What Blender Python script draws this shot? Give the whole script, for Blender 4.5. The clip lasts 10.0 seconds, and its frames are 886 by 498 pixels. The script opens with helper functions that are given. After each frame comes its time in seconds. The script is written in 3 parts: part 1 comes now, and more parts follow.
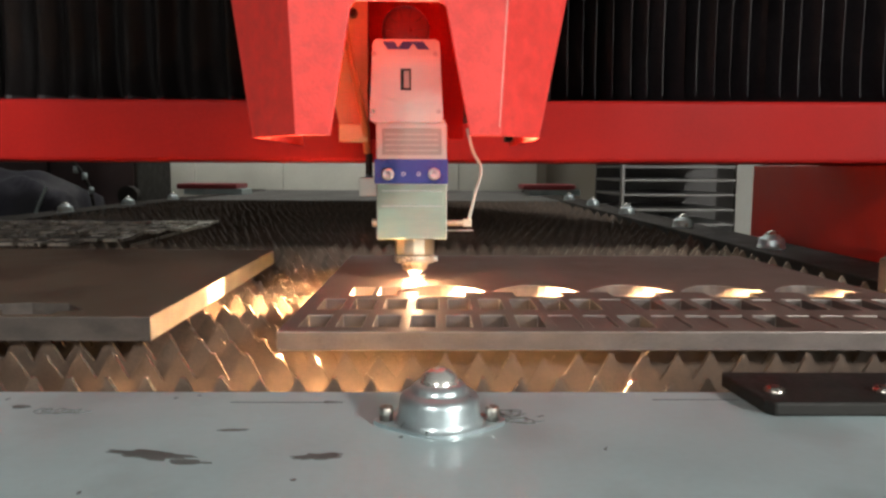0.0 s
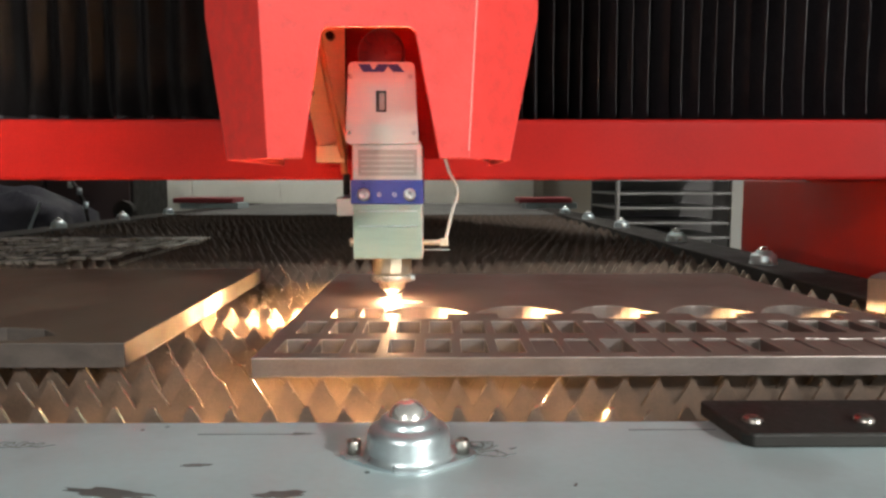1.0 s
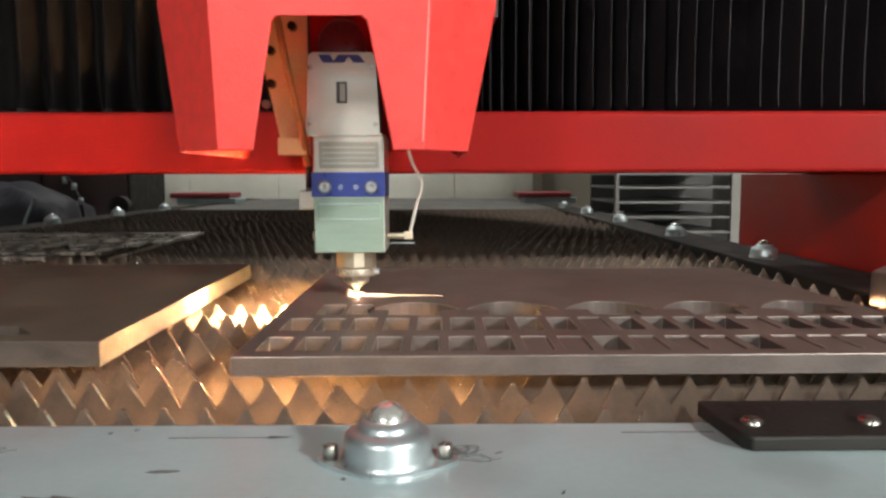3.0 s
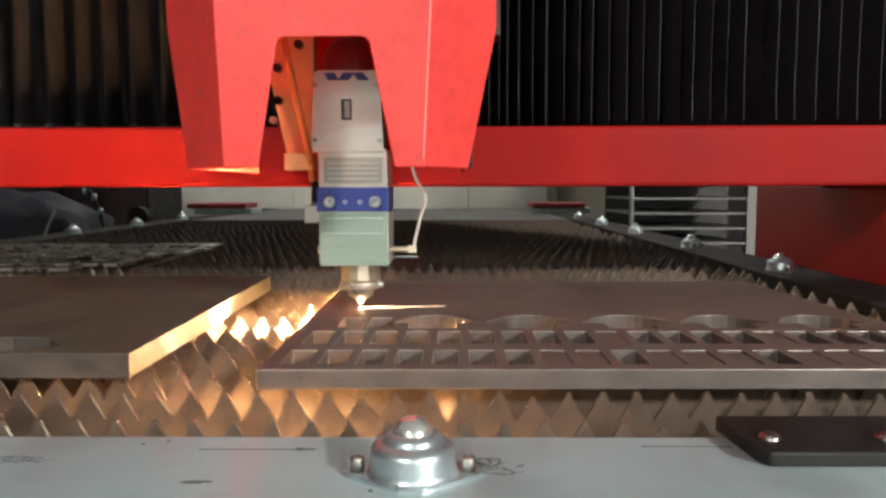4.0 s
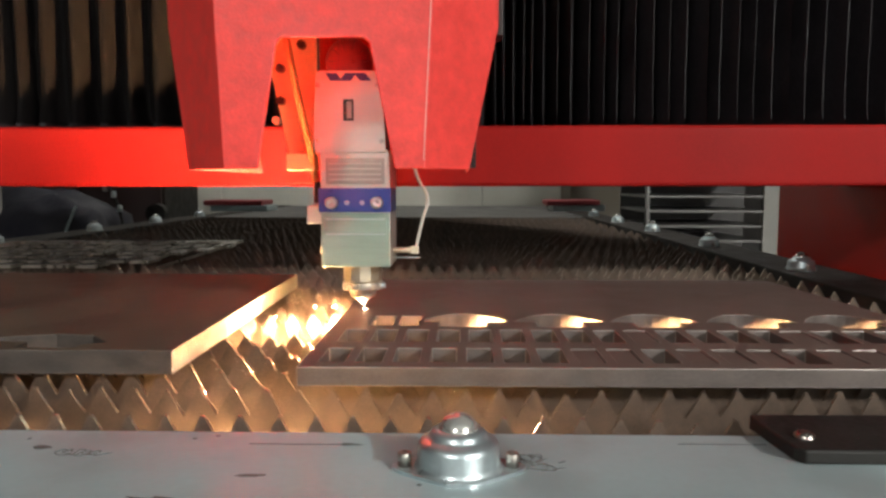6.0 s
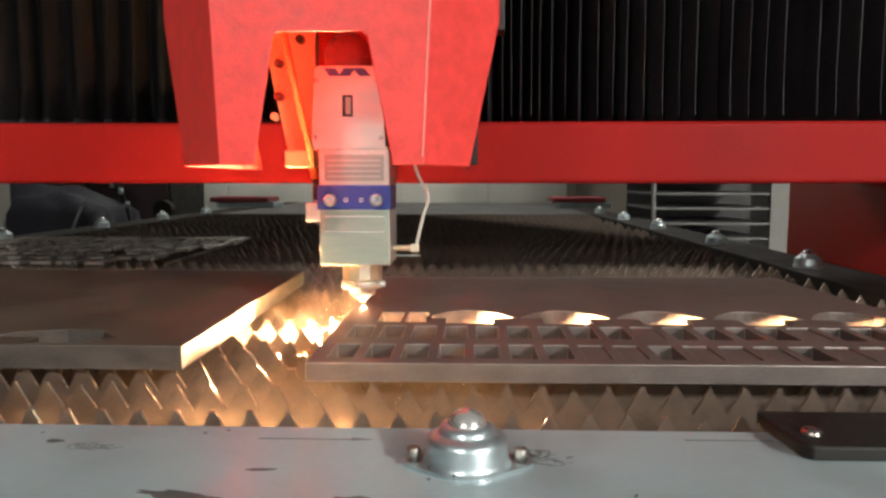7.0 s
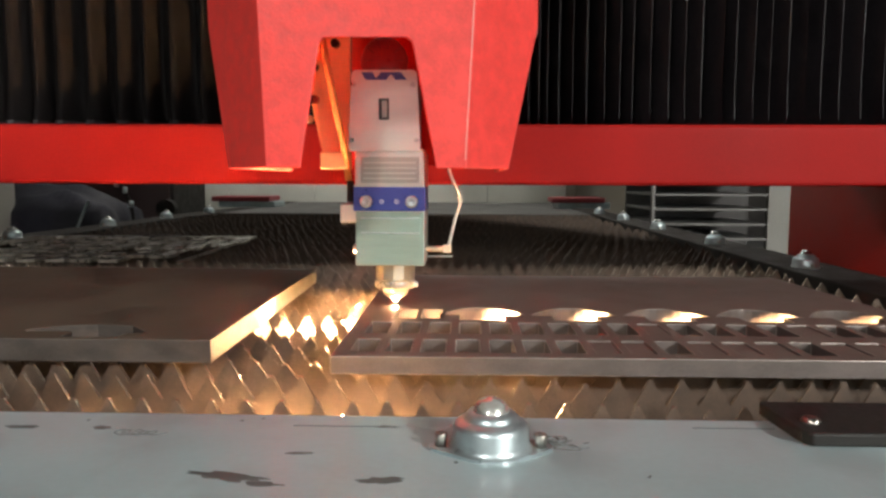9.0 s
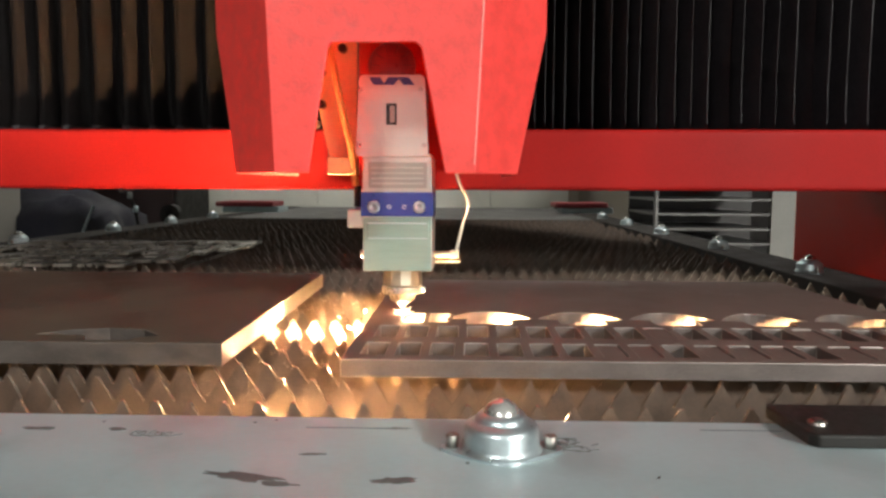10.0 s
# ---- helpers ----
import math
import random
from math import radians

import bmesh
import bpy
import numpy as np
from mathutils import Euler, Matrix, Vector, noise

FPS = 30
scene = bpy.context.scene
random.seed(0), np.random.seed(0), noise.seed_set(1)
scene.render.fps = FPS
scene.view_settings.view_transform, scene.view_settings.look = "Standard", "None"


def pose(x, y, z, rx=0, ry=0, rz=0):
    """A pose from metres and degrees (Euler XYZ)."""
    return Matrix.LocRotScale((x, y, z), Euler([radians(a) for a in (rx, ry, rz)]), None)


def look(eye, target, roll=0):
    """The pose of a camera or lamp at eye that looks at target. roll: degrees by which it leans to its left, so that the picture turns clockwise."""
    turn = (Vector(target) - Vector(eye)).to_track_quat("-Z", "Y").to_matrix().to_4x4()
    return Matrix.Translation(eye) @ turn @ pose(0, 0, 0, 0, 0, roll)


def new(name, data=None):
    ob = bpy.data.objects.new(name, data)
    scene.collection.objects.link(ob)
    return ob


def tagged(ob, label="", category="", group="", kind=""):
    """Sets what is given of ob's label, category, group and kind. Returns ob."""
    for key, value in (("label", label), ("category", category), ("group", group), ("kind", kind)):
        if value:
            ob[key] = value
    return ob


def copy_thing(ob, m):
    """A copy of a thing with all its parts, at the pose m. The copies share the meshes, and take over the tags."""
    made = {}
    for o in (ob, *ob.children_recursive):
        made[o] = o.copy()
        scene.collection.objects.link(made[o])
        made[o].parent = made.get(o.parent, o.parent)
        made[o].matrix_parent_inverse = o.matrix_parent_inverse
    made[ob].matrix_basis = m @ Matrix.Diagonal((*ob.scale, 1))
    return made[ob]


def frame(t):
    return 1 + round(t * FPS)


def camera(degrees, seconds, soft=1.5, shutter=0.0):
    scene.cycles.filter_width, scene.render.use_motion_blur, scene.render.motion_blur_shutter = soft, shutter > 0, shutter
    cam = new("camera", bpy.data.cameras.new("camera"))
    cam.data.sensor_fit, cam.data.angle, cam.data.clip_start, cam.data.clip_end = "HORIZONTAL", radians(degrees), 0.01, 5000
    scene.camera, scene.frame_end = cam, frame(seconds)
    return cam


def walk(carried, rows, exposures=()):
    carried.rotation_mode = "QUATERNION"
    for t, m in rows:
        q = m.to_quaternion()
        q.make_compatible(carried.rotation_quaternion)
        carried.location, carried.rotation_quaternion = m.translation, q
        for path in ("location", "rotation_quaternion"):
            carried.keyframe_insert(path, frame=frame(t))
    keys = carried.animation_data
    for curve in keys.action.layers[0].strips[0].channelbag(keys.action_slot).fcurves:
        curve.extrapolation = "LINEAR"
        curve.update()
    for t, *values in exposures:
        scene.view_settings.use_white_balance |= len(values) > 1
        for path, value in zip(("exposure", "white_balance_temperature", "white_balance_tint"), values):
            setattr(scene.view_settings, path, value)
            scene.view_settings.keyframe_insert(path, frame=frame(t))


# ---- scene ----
cam = camera(63.1, 10.0, soft=2.7)
PATH = [
    (0, (-0.002, -0.435, 0.958), (0.016, 1.553, 0.736), 0.2),
    (0.5, (0.007, -0.419, 0.963), (0.031, 1.568, 0.735), 0.5),
    (1, (0.017, -0.426, 0.968), (0.036, 1.565, 0.778), 0.0),
    (1.5, (0.017, -0.416, 0.965), (0.052, 1.573, 0.759), 0.2),
    (2, (0.029, -0.401, 0.96), (0.066, 1.588, 0.751), -0.1),
    (3.5, (0.027, -0.404, 0.968), (0.028, 1.586, 0.776), -0.1),
    (4, (0.022, -0.414, 0.971), (0.003, 1.578, 0.794), -0.1),
    (4.5, (0.013, -0.42, 0.974), (-0.017, 1.572, 0.801), -0.0),
    (5, (0.006, -0.424, 0.974), (-0.028, 1.568, 0.797), -0.0),
    (5.5, (0.003, -0.427, 0.976), (-0.039, 1.564, 0.795), -0.1),
    (7, (-0.001, -0.431, 0.976), (-0.065, 1.559, 0.781), -0.0),
    (7.5, (-0.003, -0.437, 0.979), (-0.075, 1.553, 0.789), -0.2),
    (8, (-0.01, -0.446, 0.978), (-0.085, 1.542, 0.781), -0.0),
    (8.5, (-0.014, -0.457, 0.977), (-0.072, 1.532, 0.78), 0.3),
    (9, (-0.019, -0.464, 0.979), (-0.075, 1.525, 0.783), 0.2),
    (9.5, (-0.02, -0.468, 0.98), (-0.075, 1.522, 0.789), 0.3),
    (10, (-0.025, -0.472, 0.979), (-0.087, 1.519, 0.797), 0.2),
]
walk(cam, [(t, look(eye, target, roll)) for t, eye, target, roll in PATH],
     [(0.0, 0.45), (0.5, 0.78), (1.0, 0.68), (1.5, 0.45), (2.0, 0.84), (3.5, 0.74), (4.5, 0.65), (5.0, 0.56), (5.5, 0.26), (7.0, 0.46), (7.5, 0.47), (8.5, 0.43), (9.0, 0.45), (9.5, 0.26), (10.0, 0.6)])

# ---------------------------------------------------------------- world, lamps, exposure
world = bpy.data.worlds.new("hall_air")
scene.world = world
world.use_nodes = True
world.node_tree.nodes["Background"].inputs[0].default_value = (0.75, 0.85, 1.0, 1)
world.node_tree.nodes["Background"].inputs[1].default_value = 0.02


def hall_lamp(x, y, z, watts, w, d, colour=(1.0, 0.97, 0.92)):
    """A ceiling panel that lights the hall."""
    data = bpy.data.lights.new("ceiling_lamp_light", "AREA")
    data.shape, data.size, data.size_y, data.energy, data.color = "RECTANGLE", w, d, watts, colour
    ob = new("ceiling_lamp_light", data)
    ob.matrix_basis = pose(x, y, z)
    return ob


# Unseen lamps: front pair from ball glints, rear four added for the partition.
LAMPS = [(-1.6, -4.3, 3.3, 120), (4.4, -4.6, 3.4, 740), (-1.4, 4.3, 3.9, 17), (1.3, 4.3, 3.9, 17), (-1.4, 8.0, 3.9, 13), (1.3, 8.0, 3.9, 13)]
for lx, ly, lz, lw in LAMPS:
    hall_lamp(lx, ly, lz, lw, 0.6, 1.2)


# ---------------------------------------------------------------- materials
def mat(name, base, rough=0.5, metal=0.0, vary=0.25, scale=30.0, fine=400.0, bump=0.15, coat=0.0, dark=None, stain=0.0,
        stain_scale=6.0, island=0.0, stretch=(1, 1, 1), spec=0.5, coat_rough=0.2):
    """A surface with a broad and a fine variation of colour and roughness, and a fine relief."""
    m = bpy.data.materials.new(name)
    m.use_nodes = True
    nt = m.node_tree
    N, L = nt.nodes, nt.links
    b = N["Principled BSDF"]
    tc = N.new("ShaderNodeTexCoord")
    mp = N.new("ShaderNodeMapping")
    mp.inputs["Scale"].default_value = stretch
    L.new(tc.outputs["Object"], mp.inputs[0])

    def noise_tex(s, detail):
        n = N.new("ShaderNodeTexNoise")
        n.inputs["Scale"].default_value, n.inputs["Detail"].default_value = s, detail
        L.new(mp.outputs[0], n.inputs["Vector"])
        return n
    big, small = noise_tex(scale, 4), noise_tex(fine, 3)
    mix = N.new("ShaderNodeMix")
    mix.data_type = "RGBA"
    lo = tuple(c * (1 - vary) for c in base)
    hi = tuple(min(1, c * (1 + vary)) for c in base)
    mix.inputs[6].default_value, mix.inputs[7].default_value = (*lo, 1), (*hi, 1)
    add = N.new("ShaderNodeMath")
    add.operation = "MULTIPLY_ADD"
    L.new(small.outputs["Fac"], add.inputs[0])
    add.inputs[1].default_value = 0.5
    L.new(big.outputs["Fac"], add.inputs[2])
    rng = N.new("ShaderNodeMapRange")
    rng.inputs[1].default_value, rng.inputs[2].default_value = 0.5, 1.0
    L.new(add.outputs[0], rng.inputs[0])
    L.new(rng.outputs[0], mix.inputs[0])
    colour = mix.outputs[2]
    if stain:
        st = noise_tex(stain_scale, 6)
        ramp = N.new("ShaderNodeMapRange")
        ramp.inputs[1].default_value, ramp.inputs[2].default_value = 0.52, 0.68
        ramp.inputs[4].default_value = stain
        L.new(st.outputs["Fac"], ramp.inputs[0])
        mx = N.new("ShaderNodeMix")
        mx.data_type = "RGBA"
        L.new(ramp.outputs[0], mx.inputs[0])
        L.new(colour, mx.inputs[6])
        mx.inputs[7].default_value = (*(dark or tuple(c * 0.3 for c in base)), 1)
        colour = mx.outputs[2]
    if island:
        info = N.new("ShaderNodeObjectInfo")
        hs = N.new("ShaderNodeHueSaturation")
        rr = N.new("ShaderNodeMapRange")
        rr.inputs[3].default_value, rr.inputs[4].default_value = 1 - island, 1 + island
        L.new(info.outputs["Random"], rr.inputs[0])
        L.new(rr.outputs[0], hs.inputs["Value"])
        L.new(colour, hs.inputs["Color"])
        colour = hs.outputs[0]
    L.new(colour, b.inputs["Base Color"])
    rm = N.new("ShaderNodeMapRange")
    rm.inputs[3].default_value, rm.inputs[4].default_value = max(0.02, rough * 0.75), min(1, rough * 1.3)
    L.new(rng.outputs[0], rm.inputs[0])
    L.new(rm.outputs[0], b.inputs["Roughness"])
    b.inputs["Metallic"].default_value = metal
    b.inputs["Specular IOR Level"].default_value = spec
    b.inputs["Coat Weight"].default_value = coat
    b.inputs["Coat IOR"].default_value = 1.5
    b.inputs["Coat Roughness"].default_value = coat_rough
    if bump:
        bp = N.new("ShaderNodeBump")
        bp.inputs["Strength"].default_value, bp.inputs["Distance"].default_value = bump, 0.0008
        L.new(add.outputs[0], bp.inputs["Height"])
        L.new(bp.outputs[0], b.inputs["Normal"])
    return m


def glow(name, colour, strength):
    m = bpy.data.materials.new(name)
    m.use_nodes = True
    b = m.node_tree.nodes["Principled BSDF"]
    b.inputs["Base Color"].default_value = (0.02, 0.02, 0.02, 1)
    b.inputs["Emission Color"].default_value = (*colour, 1)
    b.inputs["Emission Strength"].default_value = strength
    return m


GREY_PAINT = mat("grey_paint", (0.355, 0.452, 0.465), 0.4, 0, 0.10, 9, 160, 0.03, coat=0.4, coat_rough=0.17, stain=0.5, stain_scale=11, dark=(0.24, 0.28, 0.28))
DULL_STEEL = mat("dull_steel_plate", (0.078, 0.074, 0.07), 0.6, 0.1, 0.2, 5, 120, 0.1)
RED_PAINT = mat("red_paint", (0.72, 0.05, 0.042), 0.45, 0, 0.16, 70, 420, 0.45, coat=0.0)
# The cover's red again, darkened for the weaker light on the beam.
RED_DIMMED = mat("red_paint_dimmed", (0.30, 0.0115, 0.010), 0.5, 0, 0.14, 5, 260, 0.12, spec=0.1)
# Same red for the legs, with the shade below the beam mixed in.
RED_LEG_DIMMED = mat("red_paint_dimmed_leg", (0.48, 0.014, 0.008), 0.4, 0, 0.12, 8, 300, 0.12)
BLACK_CLOTH = mat("black_bellows_cloth", (0.0064, 0.0042, 0.0062), 0.75, 0, 0.35, 14, 300, 0.2, spec=0.42)
LEFT_CLOTH = mat("left_bellows_cloth", (0.0036, 0.0025, 0.0024), 0.85, 0, 0.4, 10, 200, 0.2, spec=0.16)
PLEAT_EDGE = mat("pleat_edge", (0.021, 0.019, 0.022), 0.6, 0, 0.5, 22, 200, 0)
PLATE_STEEL = mat("mill_scale_steel", (0.138, 0.100, 0.084), 0.58, 0.12, 0.22, 11, 500, 0.22, spec=0.3, stain=0.35, stain_scale=5, dark=(0.10, 0.078, 0.07))
PLATE_DARK = mat("dark_mill_scale_steel", (0.092, 0.070, 0.052), 0.68, 0.0, 0.28, 9, 420, 0.25, spec=0.12, stain=0.4, stain_scale=4, dark=(0.06, 0.042, 0.034))
EDGE_DARK = mat("scaled_steel_edge", (0.072, 0.060, 0.052), 0.5, 0.25, 0.35, 18, 320, 0.35, stain=0.6, stain_scale=22, dark=(0.035, 0.03, 0.028), stretch=(1, 1, 2))
PLATE_EDGE = mat("sawn_steel_edge", (0.125, 0.102, 0.092), 0.52, 0.25, 0.3, 18, 320, 0.3, stain=0.5, stain_scale=16, dark=(0.08, 0.068, 0.06), stretch=(1, 1, 2))
SLAT_STEEL = mat("burnt_slat_steel", (0.095, 0.066, 0.047), 0.6, 0.2, 0.45, 25, 500, 0.4, stain=0.75, stain_scale=30, dark=(0.06, 0.042, 0.032), island=0.25)
# Cut rims, coloured brighter so they carry the cutting light's glints.
SLAT_RIM = mat("cut_slat_rim_glint", (0.56, 0.47, 0.38), 0.22, 0.8, 0.35, 60, 500, 0.2)
RAIL_IRON = mat("matt_rail_iron", (0.034, 0.030, 0.026), 0.75, 0.0, 0.3, 20, 300, 0.2, spec=0.15)
DARK_IRON = mat("dark_iron", (0.035, 0.032, 0.03), 0.5, 0.2, 0.3, 20, 300, 0.2)
ZINC = mat("zinc_plated_steel", (0.50, 0.58, 0.60), 0.35, 0.8, 0.12, 60, 300, 0.12)
CHROME = mat("polished_steel_ball", (0.78, 0.77, 0.72), 0.22, 0.8, 0.05, 20, 200, 0.0)
BLACK_RUBBER = mat("black_rubber", (0.015, 0.014, 0.012), 0.6, 0, 0.4, 20, 200, 0.3, spec=0.35)
BRUSHED = mat("brushed_aluminium", (0.60, 0.58, 0.52), 0.38, 0.8, 0.07, 6, 160, 0.06, stretch=(1, 1, 14))
BRUSHED_DIM = mat("inset_aluminium", (0.38, 0.37, 0.32), 0.4, 0.75, 0.12, 7, 120, 0.06, stretch=(1, 1, 10))
# Aluminium whose base colour holds a soft green reflection.
GREEN_SHEEN_METAL = mat("green_reflection_aluminium", (0.31, 0.41, 0.335), 0.4, 0.6, 0.12, 12, 160, 0.05, stretch=(1, 1, 8))
BLUE_BAND = mat("blue_anodised_aluminium", (0.045, 0.075, 0.34), 0.35, 0.3, 0.1, 30, 300, 0.05)
BLUE_MARK = mat("blue_print", (0.03, 0.06, 0.25), 0.5, 0, 0.1, 40, 300, 0)
WHITE_MARK = mat("white_print", (0.6, 0.65, 0.75), 0.5, 0, 0.1, 40, 300, 0)
SCREW_STEEL = mat("screw_steel", (0.45, 0.42, 0.38), 0.3, 1.0, 0.1, 60, 300, 0)
MAROON = mat("maroon_cap", (0.11, 0.014, 0.018), 0.3, 0, 0.15, 20, 200, 0)
MAROON_DARK = mat("maroon_rib", (0.05, 0.008, 0.01), 0.35, 0, 0.15, 20, 200, 0)
BLACK_GLASS = mat("smoked_window", (0.02, 0.012, 0.012), 0.12, 0, 0.1, 20, 200, 0)
BRASS = mat("nozzle_brass", (0.72, 0.62, 0.47), 0.4, 0.9, 0.12, 40, 400, 0.05)
CABLE_WHITE = mat("white_cable", (0.62, 0.58, 0.5), 0.45, 0, 0.1, 40, 300, 0)
INK = mat("ink_and_grime", (0.10, 0.105, 0.10), 0.5, 0, 0.25, 60, 300, 0)
WALL_GREY = mat("grey_green_wall_panel", (0.62, 0.62, 0.54), 0.6, 0, 0.1, 3, 60, 0.05)
# For the unseen south wall and ceiling, pale to add fill and reflections.
FILL_WALL = mat("pale_fill_wall", (0.44, 0.48, 0.49), 0.8, 0, 0.12, 2, 40, 0.1)
# Other walls keep one dark colour for the dark background behind the rack.
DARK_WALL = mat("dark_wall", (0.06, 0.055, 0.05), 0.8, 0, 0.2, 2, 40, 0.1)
CONCRETE = mat("concrete_floor", (0.16, 0.155, 0.15), 0.75, 0, 0.2, 3, 80, 0.2)
CREAM = mat("cream_cabinet_paint", (0.36, 0.345, 0.30), 0.5, 0, 0.08, 4, 100, 0.05)
TRAY_RED = mat("faded_red_plastic", (0.27, 0.035, 0.04), 0.55, 0, 0.15, 10, 200, 0.1)
BLUE_CLOTH = mat("dark_blue_cover", (0.008, 0.008, 0.016), 0.7, 0, 0.35, 5, 90, 0.3)
POST_GREY = mat("greyed_cream_paint", (0.25, 0.24, 0.215), 0.6, 0, 0.12, 6, 100, 0.08)
SHELF_GREY = mat("rack_grey_paint", (0.16, 0.155, 0.145), 0.5, 0.1, 0.12, 8, 150, 0.05)
SKELETON = mat("skeleton_sheet_steel", (0.24, 0.215, 0.19), 0.26, 0.85, 0.3, 14, 300, 0.2)
CUT_RIM = mat("bright_cut_rim", (0.55, 0.50, 0.44), 0.3, 0.9, 0.3, 60, 300, 0.1)
WORN_RIM = mat("worn_bright_edge", (0.30, 0.26, 0.235), 0.4, 0.5, 0.35, 40, 300, 0.2)
FLAME = glow("cutting_flame", (1.0, 0.58, 0.3), 21000.0)
JET = glow("spark_jet_glow", (1.0, 0.60, 0.29), 7000.0)
SPRAY = glow("added_spark_glow", (1.0, 0.54, 0.22), 900.0)
STREAK = glow("spark_glow", (1.0, 0.7, 0.42), 5.0)
LAMP_FACE = glow("lamp_diffuser", (1.0, 0.97, 0.92), 6.0)


# ---------------------------------------------------------------- mesh helpers
def mesh_of(name, bm, material, smooth=False):
    bmesh.ops.recalc_face_normals(bm, faces=bm.faces)
    me = bpy.data.meshes.new(name)
    bm.to_mesh(me)
    bm.free()
    for m in (material if isinstance(material, (list, tuple)) else [material]):
        me.materials.append(m)
    if smooth:
        for p in me.polygons:
            p.use_smooth = True
    return me


def part(name, bm, material, parent=None, label="", smooth=False):
    ob = new(name, mesh_of(name, bm, material, smooth))
    ob.parent = parent
    if label:
        ob["label"] = label
    return ob


def empty(name, m=None):
    ob = new(name)
    ob.empty_display_size = 0.05
    if m is not None:
        ob.matrix_basis = m
    return ob


def box(bm, x0, x1, y0, y1, z0, z1, bevel=0.0, seg=2):
    r = bmesh.ops.create_cube(bm, size=1.0)
    vs = r["verts"]
    bmesh.ops.transform(bm, matrix=Matrix.Translation(((x0 + x1) / 2, (y0 + y1) / 2, (z0 + z1) / 2)) @ Matrix.Diagonal((x1 - x0, y1 - y0, z1 - z0, 1)), verts=vs)
    if bevel:
        es = list({e for v in vs for e in v.link_edges})
        bmesh.ops.bevel(bm, geom=es, offset=bevel, segments=seg, affect="EDGES", profile=0.6)
    return bm


def cyl(bm, centre, r0, r1, h, axis="z", seg=20):
    r = bmesh.ops.create_cone(bm, cap_ends=True, segments=seg, radius1=r0, radius2=r1, depth=h)
    turn = {"z": pose(0, 0, 0), "y": pose(0, 0, 0, 90), "x": pose(0, 0, 0, 0, 90)}[axis]
    bmesh.ops.transform(bm, matrix=Matrix.Translation(centre) @ turn, verts=r["verts"])
    return bm


def lathe(bm, profile, seg=32, m=None):
    """Turns a profile of (radius, height) round z."""
    rings = []
    for r, z in profile:
        rings.append([bm.verts.new((r * math.cos(2 * math.pi * i / seg), r * math.sin(2 * math.pi * i / seg), z)) for i in range(seg)] if r > 1e-6 else [bm.verts.new((0, 0, z))])
    for a, b in zip(rings, rings[1:]):
        for i in range(seg):
            j = (i + 1) % seg
            quad = [a[i % len(a)], a[j % len(a)], b[j % len(b)], b[i % len(b)]]
            quad = list(dict.fromkeys(quad))
            if len(quad) > 2:
                bm.faces.new(quad)
    if m is not None:
        bmesh.ops.transform(bm, matrix=m, verts=[v for ring in rings for v in ring])
    return bm


def crisp(profile, d=0.0003):
    """The profile with its corners held tight for smooth shading."""
    out = [profile[0]]
    for a, p, b in zip(profile, profile[1:], profile[2:]):
        for q in (a, b):
            k = math.hypot(q[0] - p[0], q[1] - p[1])
            f = min(0.45, d / max(k, 1e-6))
            out.append((p[0] + (q[0] - p[0]) * f, p[1] + (q[1] - p[1]) * f))
    return out + [profile[-1]]


def slab(bm, outline, holes, z0, z1, edge_index=1):
    """A flat plate with through holes; the rims get the second material."""
    edges = []
    for loop in [outline, *holes]:
        vs = [bm.verts.new((x, y, z1)) for x, y in loop]
        edges += [bm.edges.new((vs[i], vs[(i + 1) % len(vs)])) for i in range(len(vs))]
    r = bmesh.ops.triangle_fill(bm, use_beauty=True, use_dissolve=False, edges=edges)
    faces = [f for f in r["geom"] if isinstance(f, bmesh.types.BMFace)]
    ex = bmesh.ops.extrude_face_region(bm, geom=faces, use_keep_orig=True)
    low = [v for v in ex["geom"] if isinstance(v, bmesh.types.BMVert)]
    bmesh.ops.translate(bm, vec=(0, 0, z0 - z1), verts=low)
    bm.normal_update()
    for f in bm.faces:
        if abs(f.normal.z) < 0.5:
            f.material_index = edge_index
    return bm


def tube(name, points, radius, material, parent=None, label=""):
    cu = bpy.data.curves.new(name, "CURVE")
    cu.dimensions, cu.bevel_depth, cu.bevel_resolution, cu.resolution_u = "3D", radius, 3, 8
    sp = cu.splines.new("BEZIER")
    sp.bezier_points.add(len(points) - 1)
    for p, co in zip(sp.bezier_points, points):
        p.co, p.handle_left_type, p.handle_right_type = co, "AUTO", "AUTO"
    cu.materials.append(material)
    tmp = new(name + "_line", cu)
    me = bpy.data.meshes.new_from_object(tmp.evaluated_get(bpy.context.evaluated_depsgraph_get()))
    bpy.data.objects.remove(tmp)
    for p in me.polygons:
        p.use_smooth = True
    if not me.materials:
        me.materials.append(material)
    ob = new(name, me)
    ob.parent = parent
    if label:
        ob["label"] = label
    return ob


def bevelled(ob, width, seg=2, rim=-1):
    md = ob.modifiers.new("soft_edges", "BEVEL")
    md.width, md.segments, md.limit_method, md.angle_limit = width, seg, "ANGLE", radians(40)
    md.material = rim
    return ob


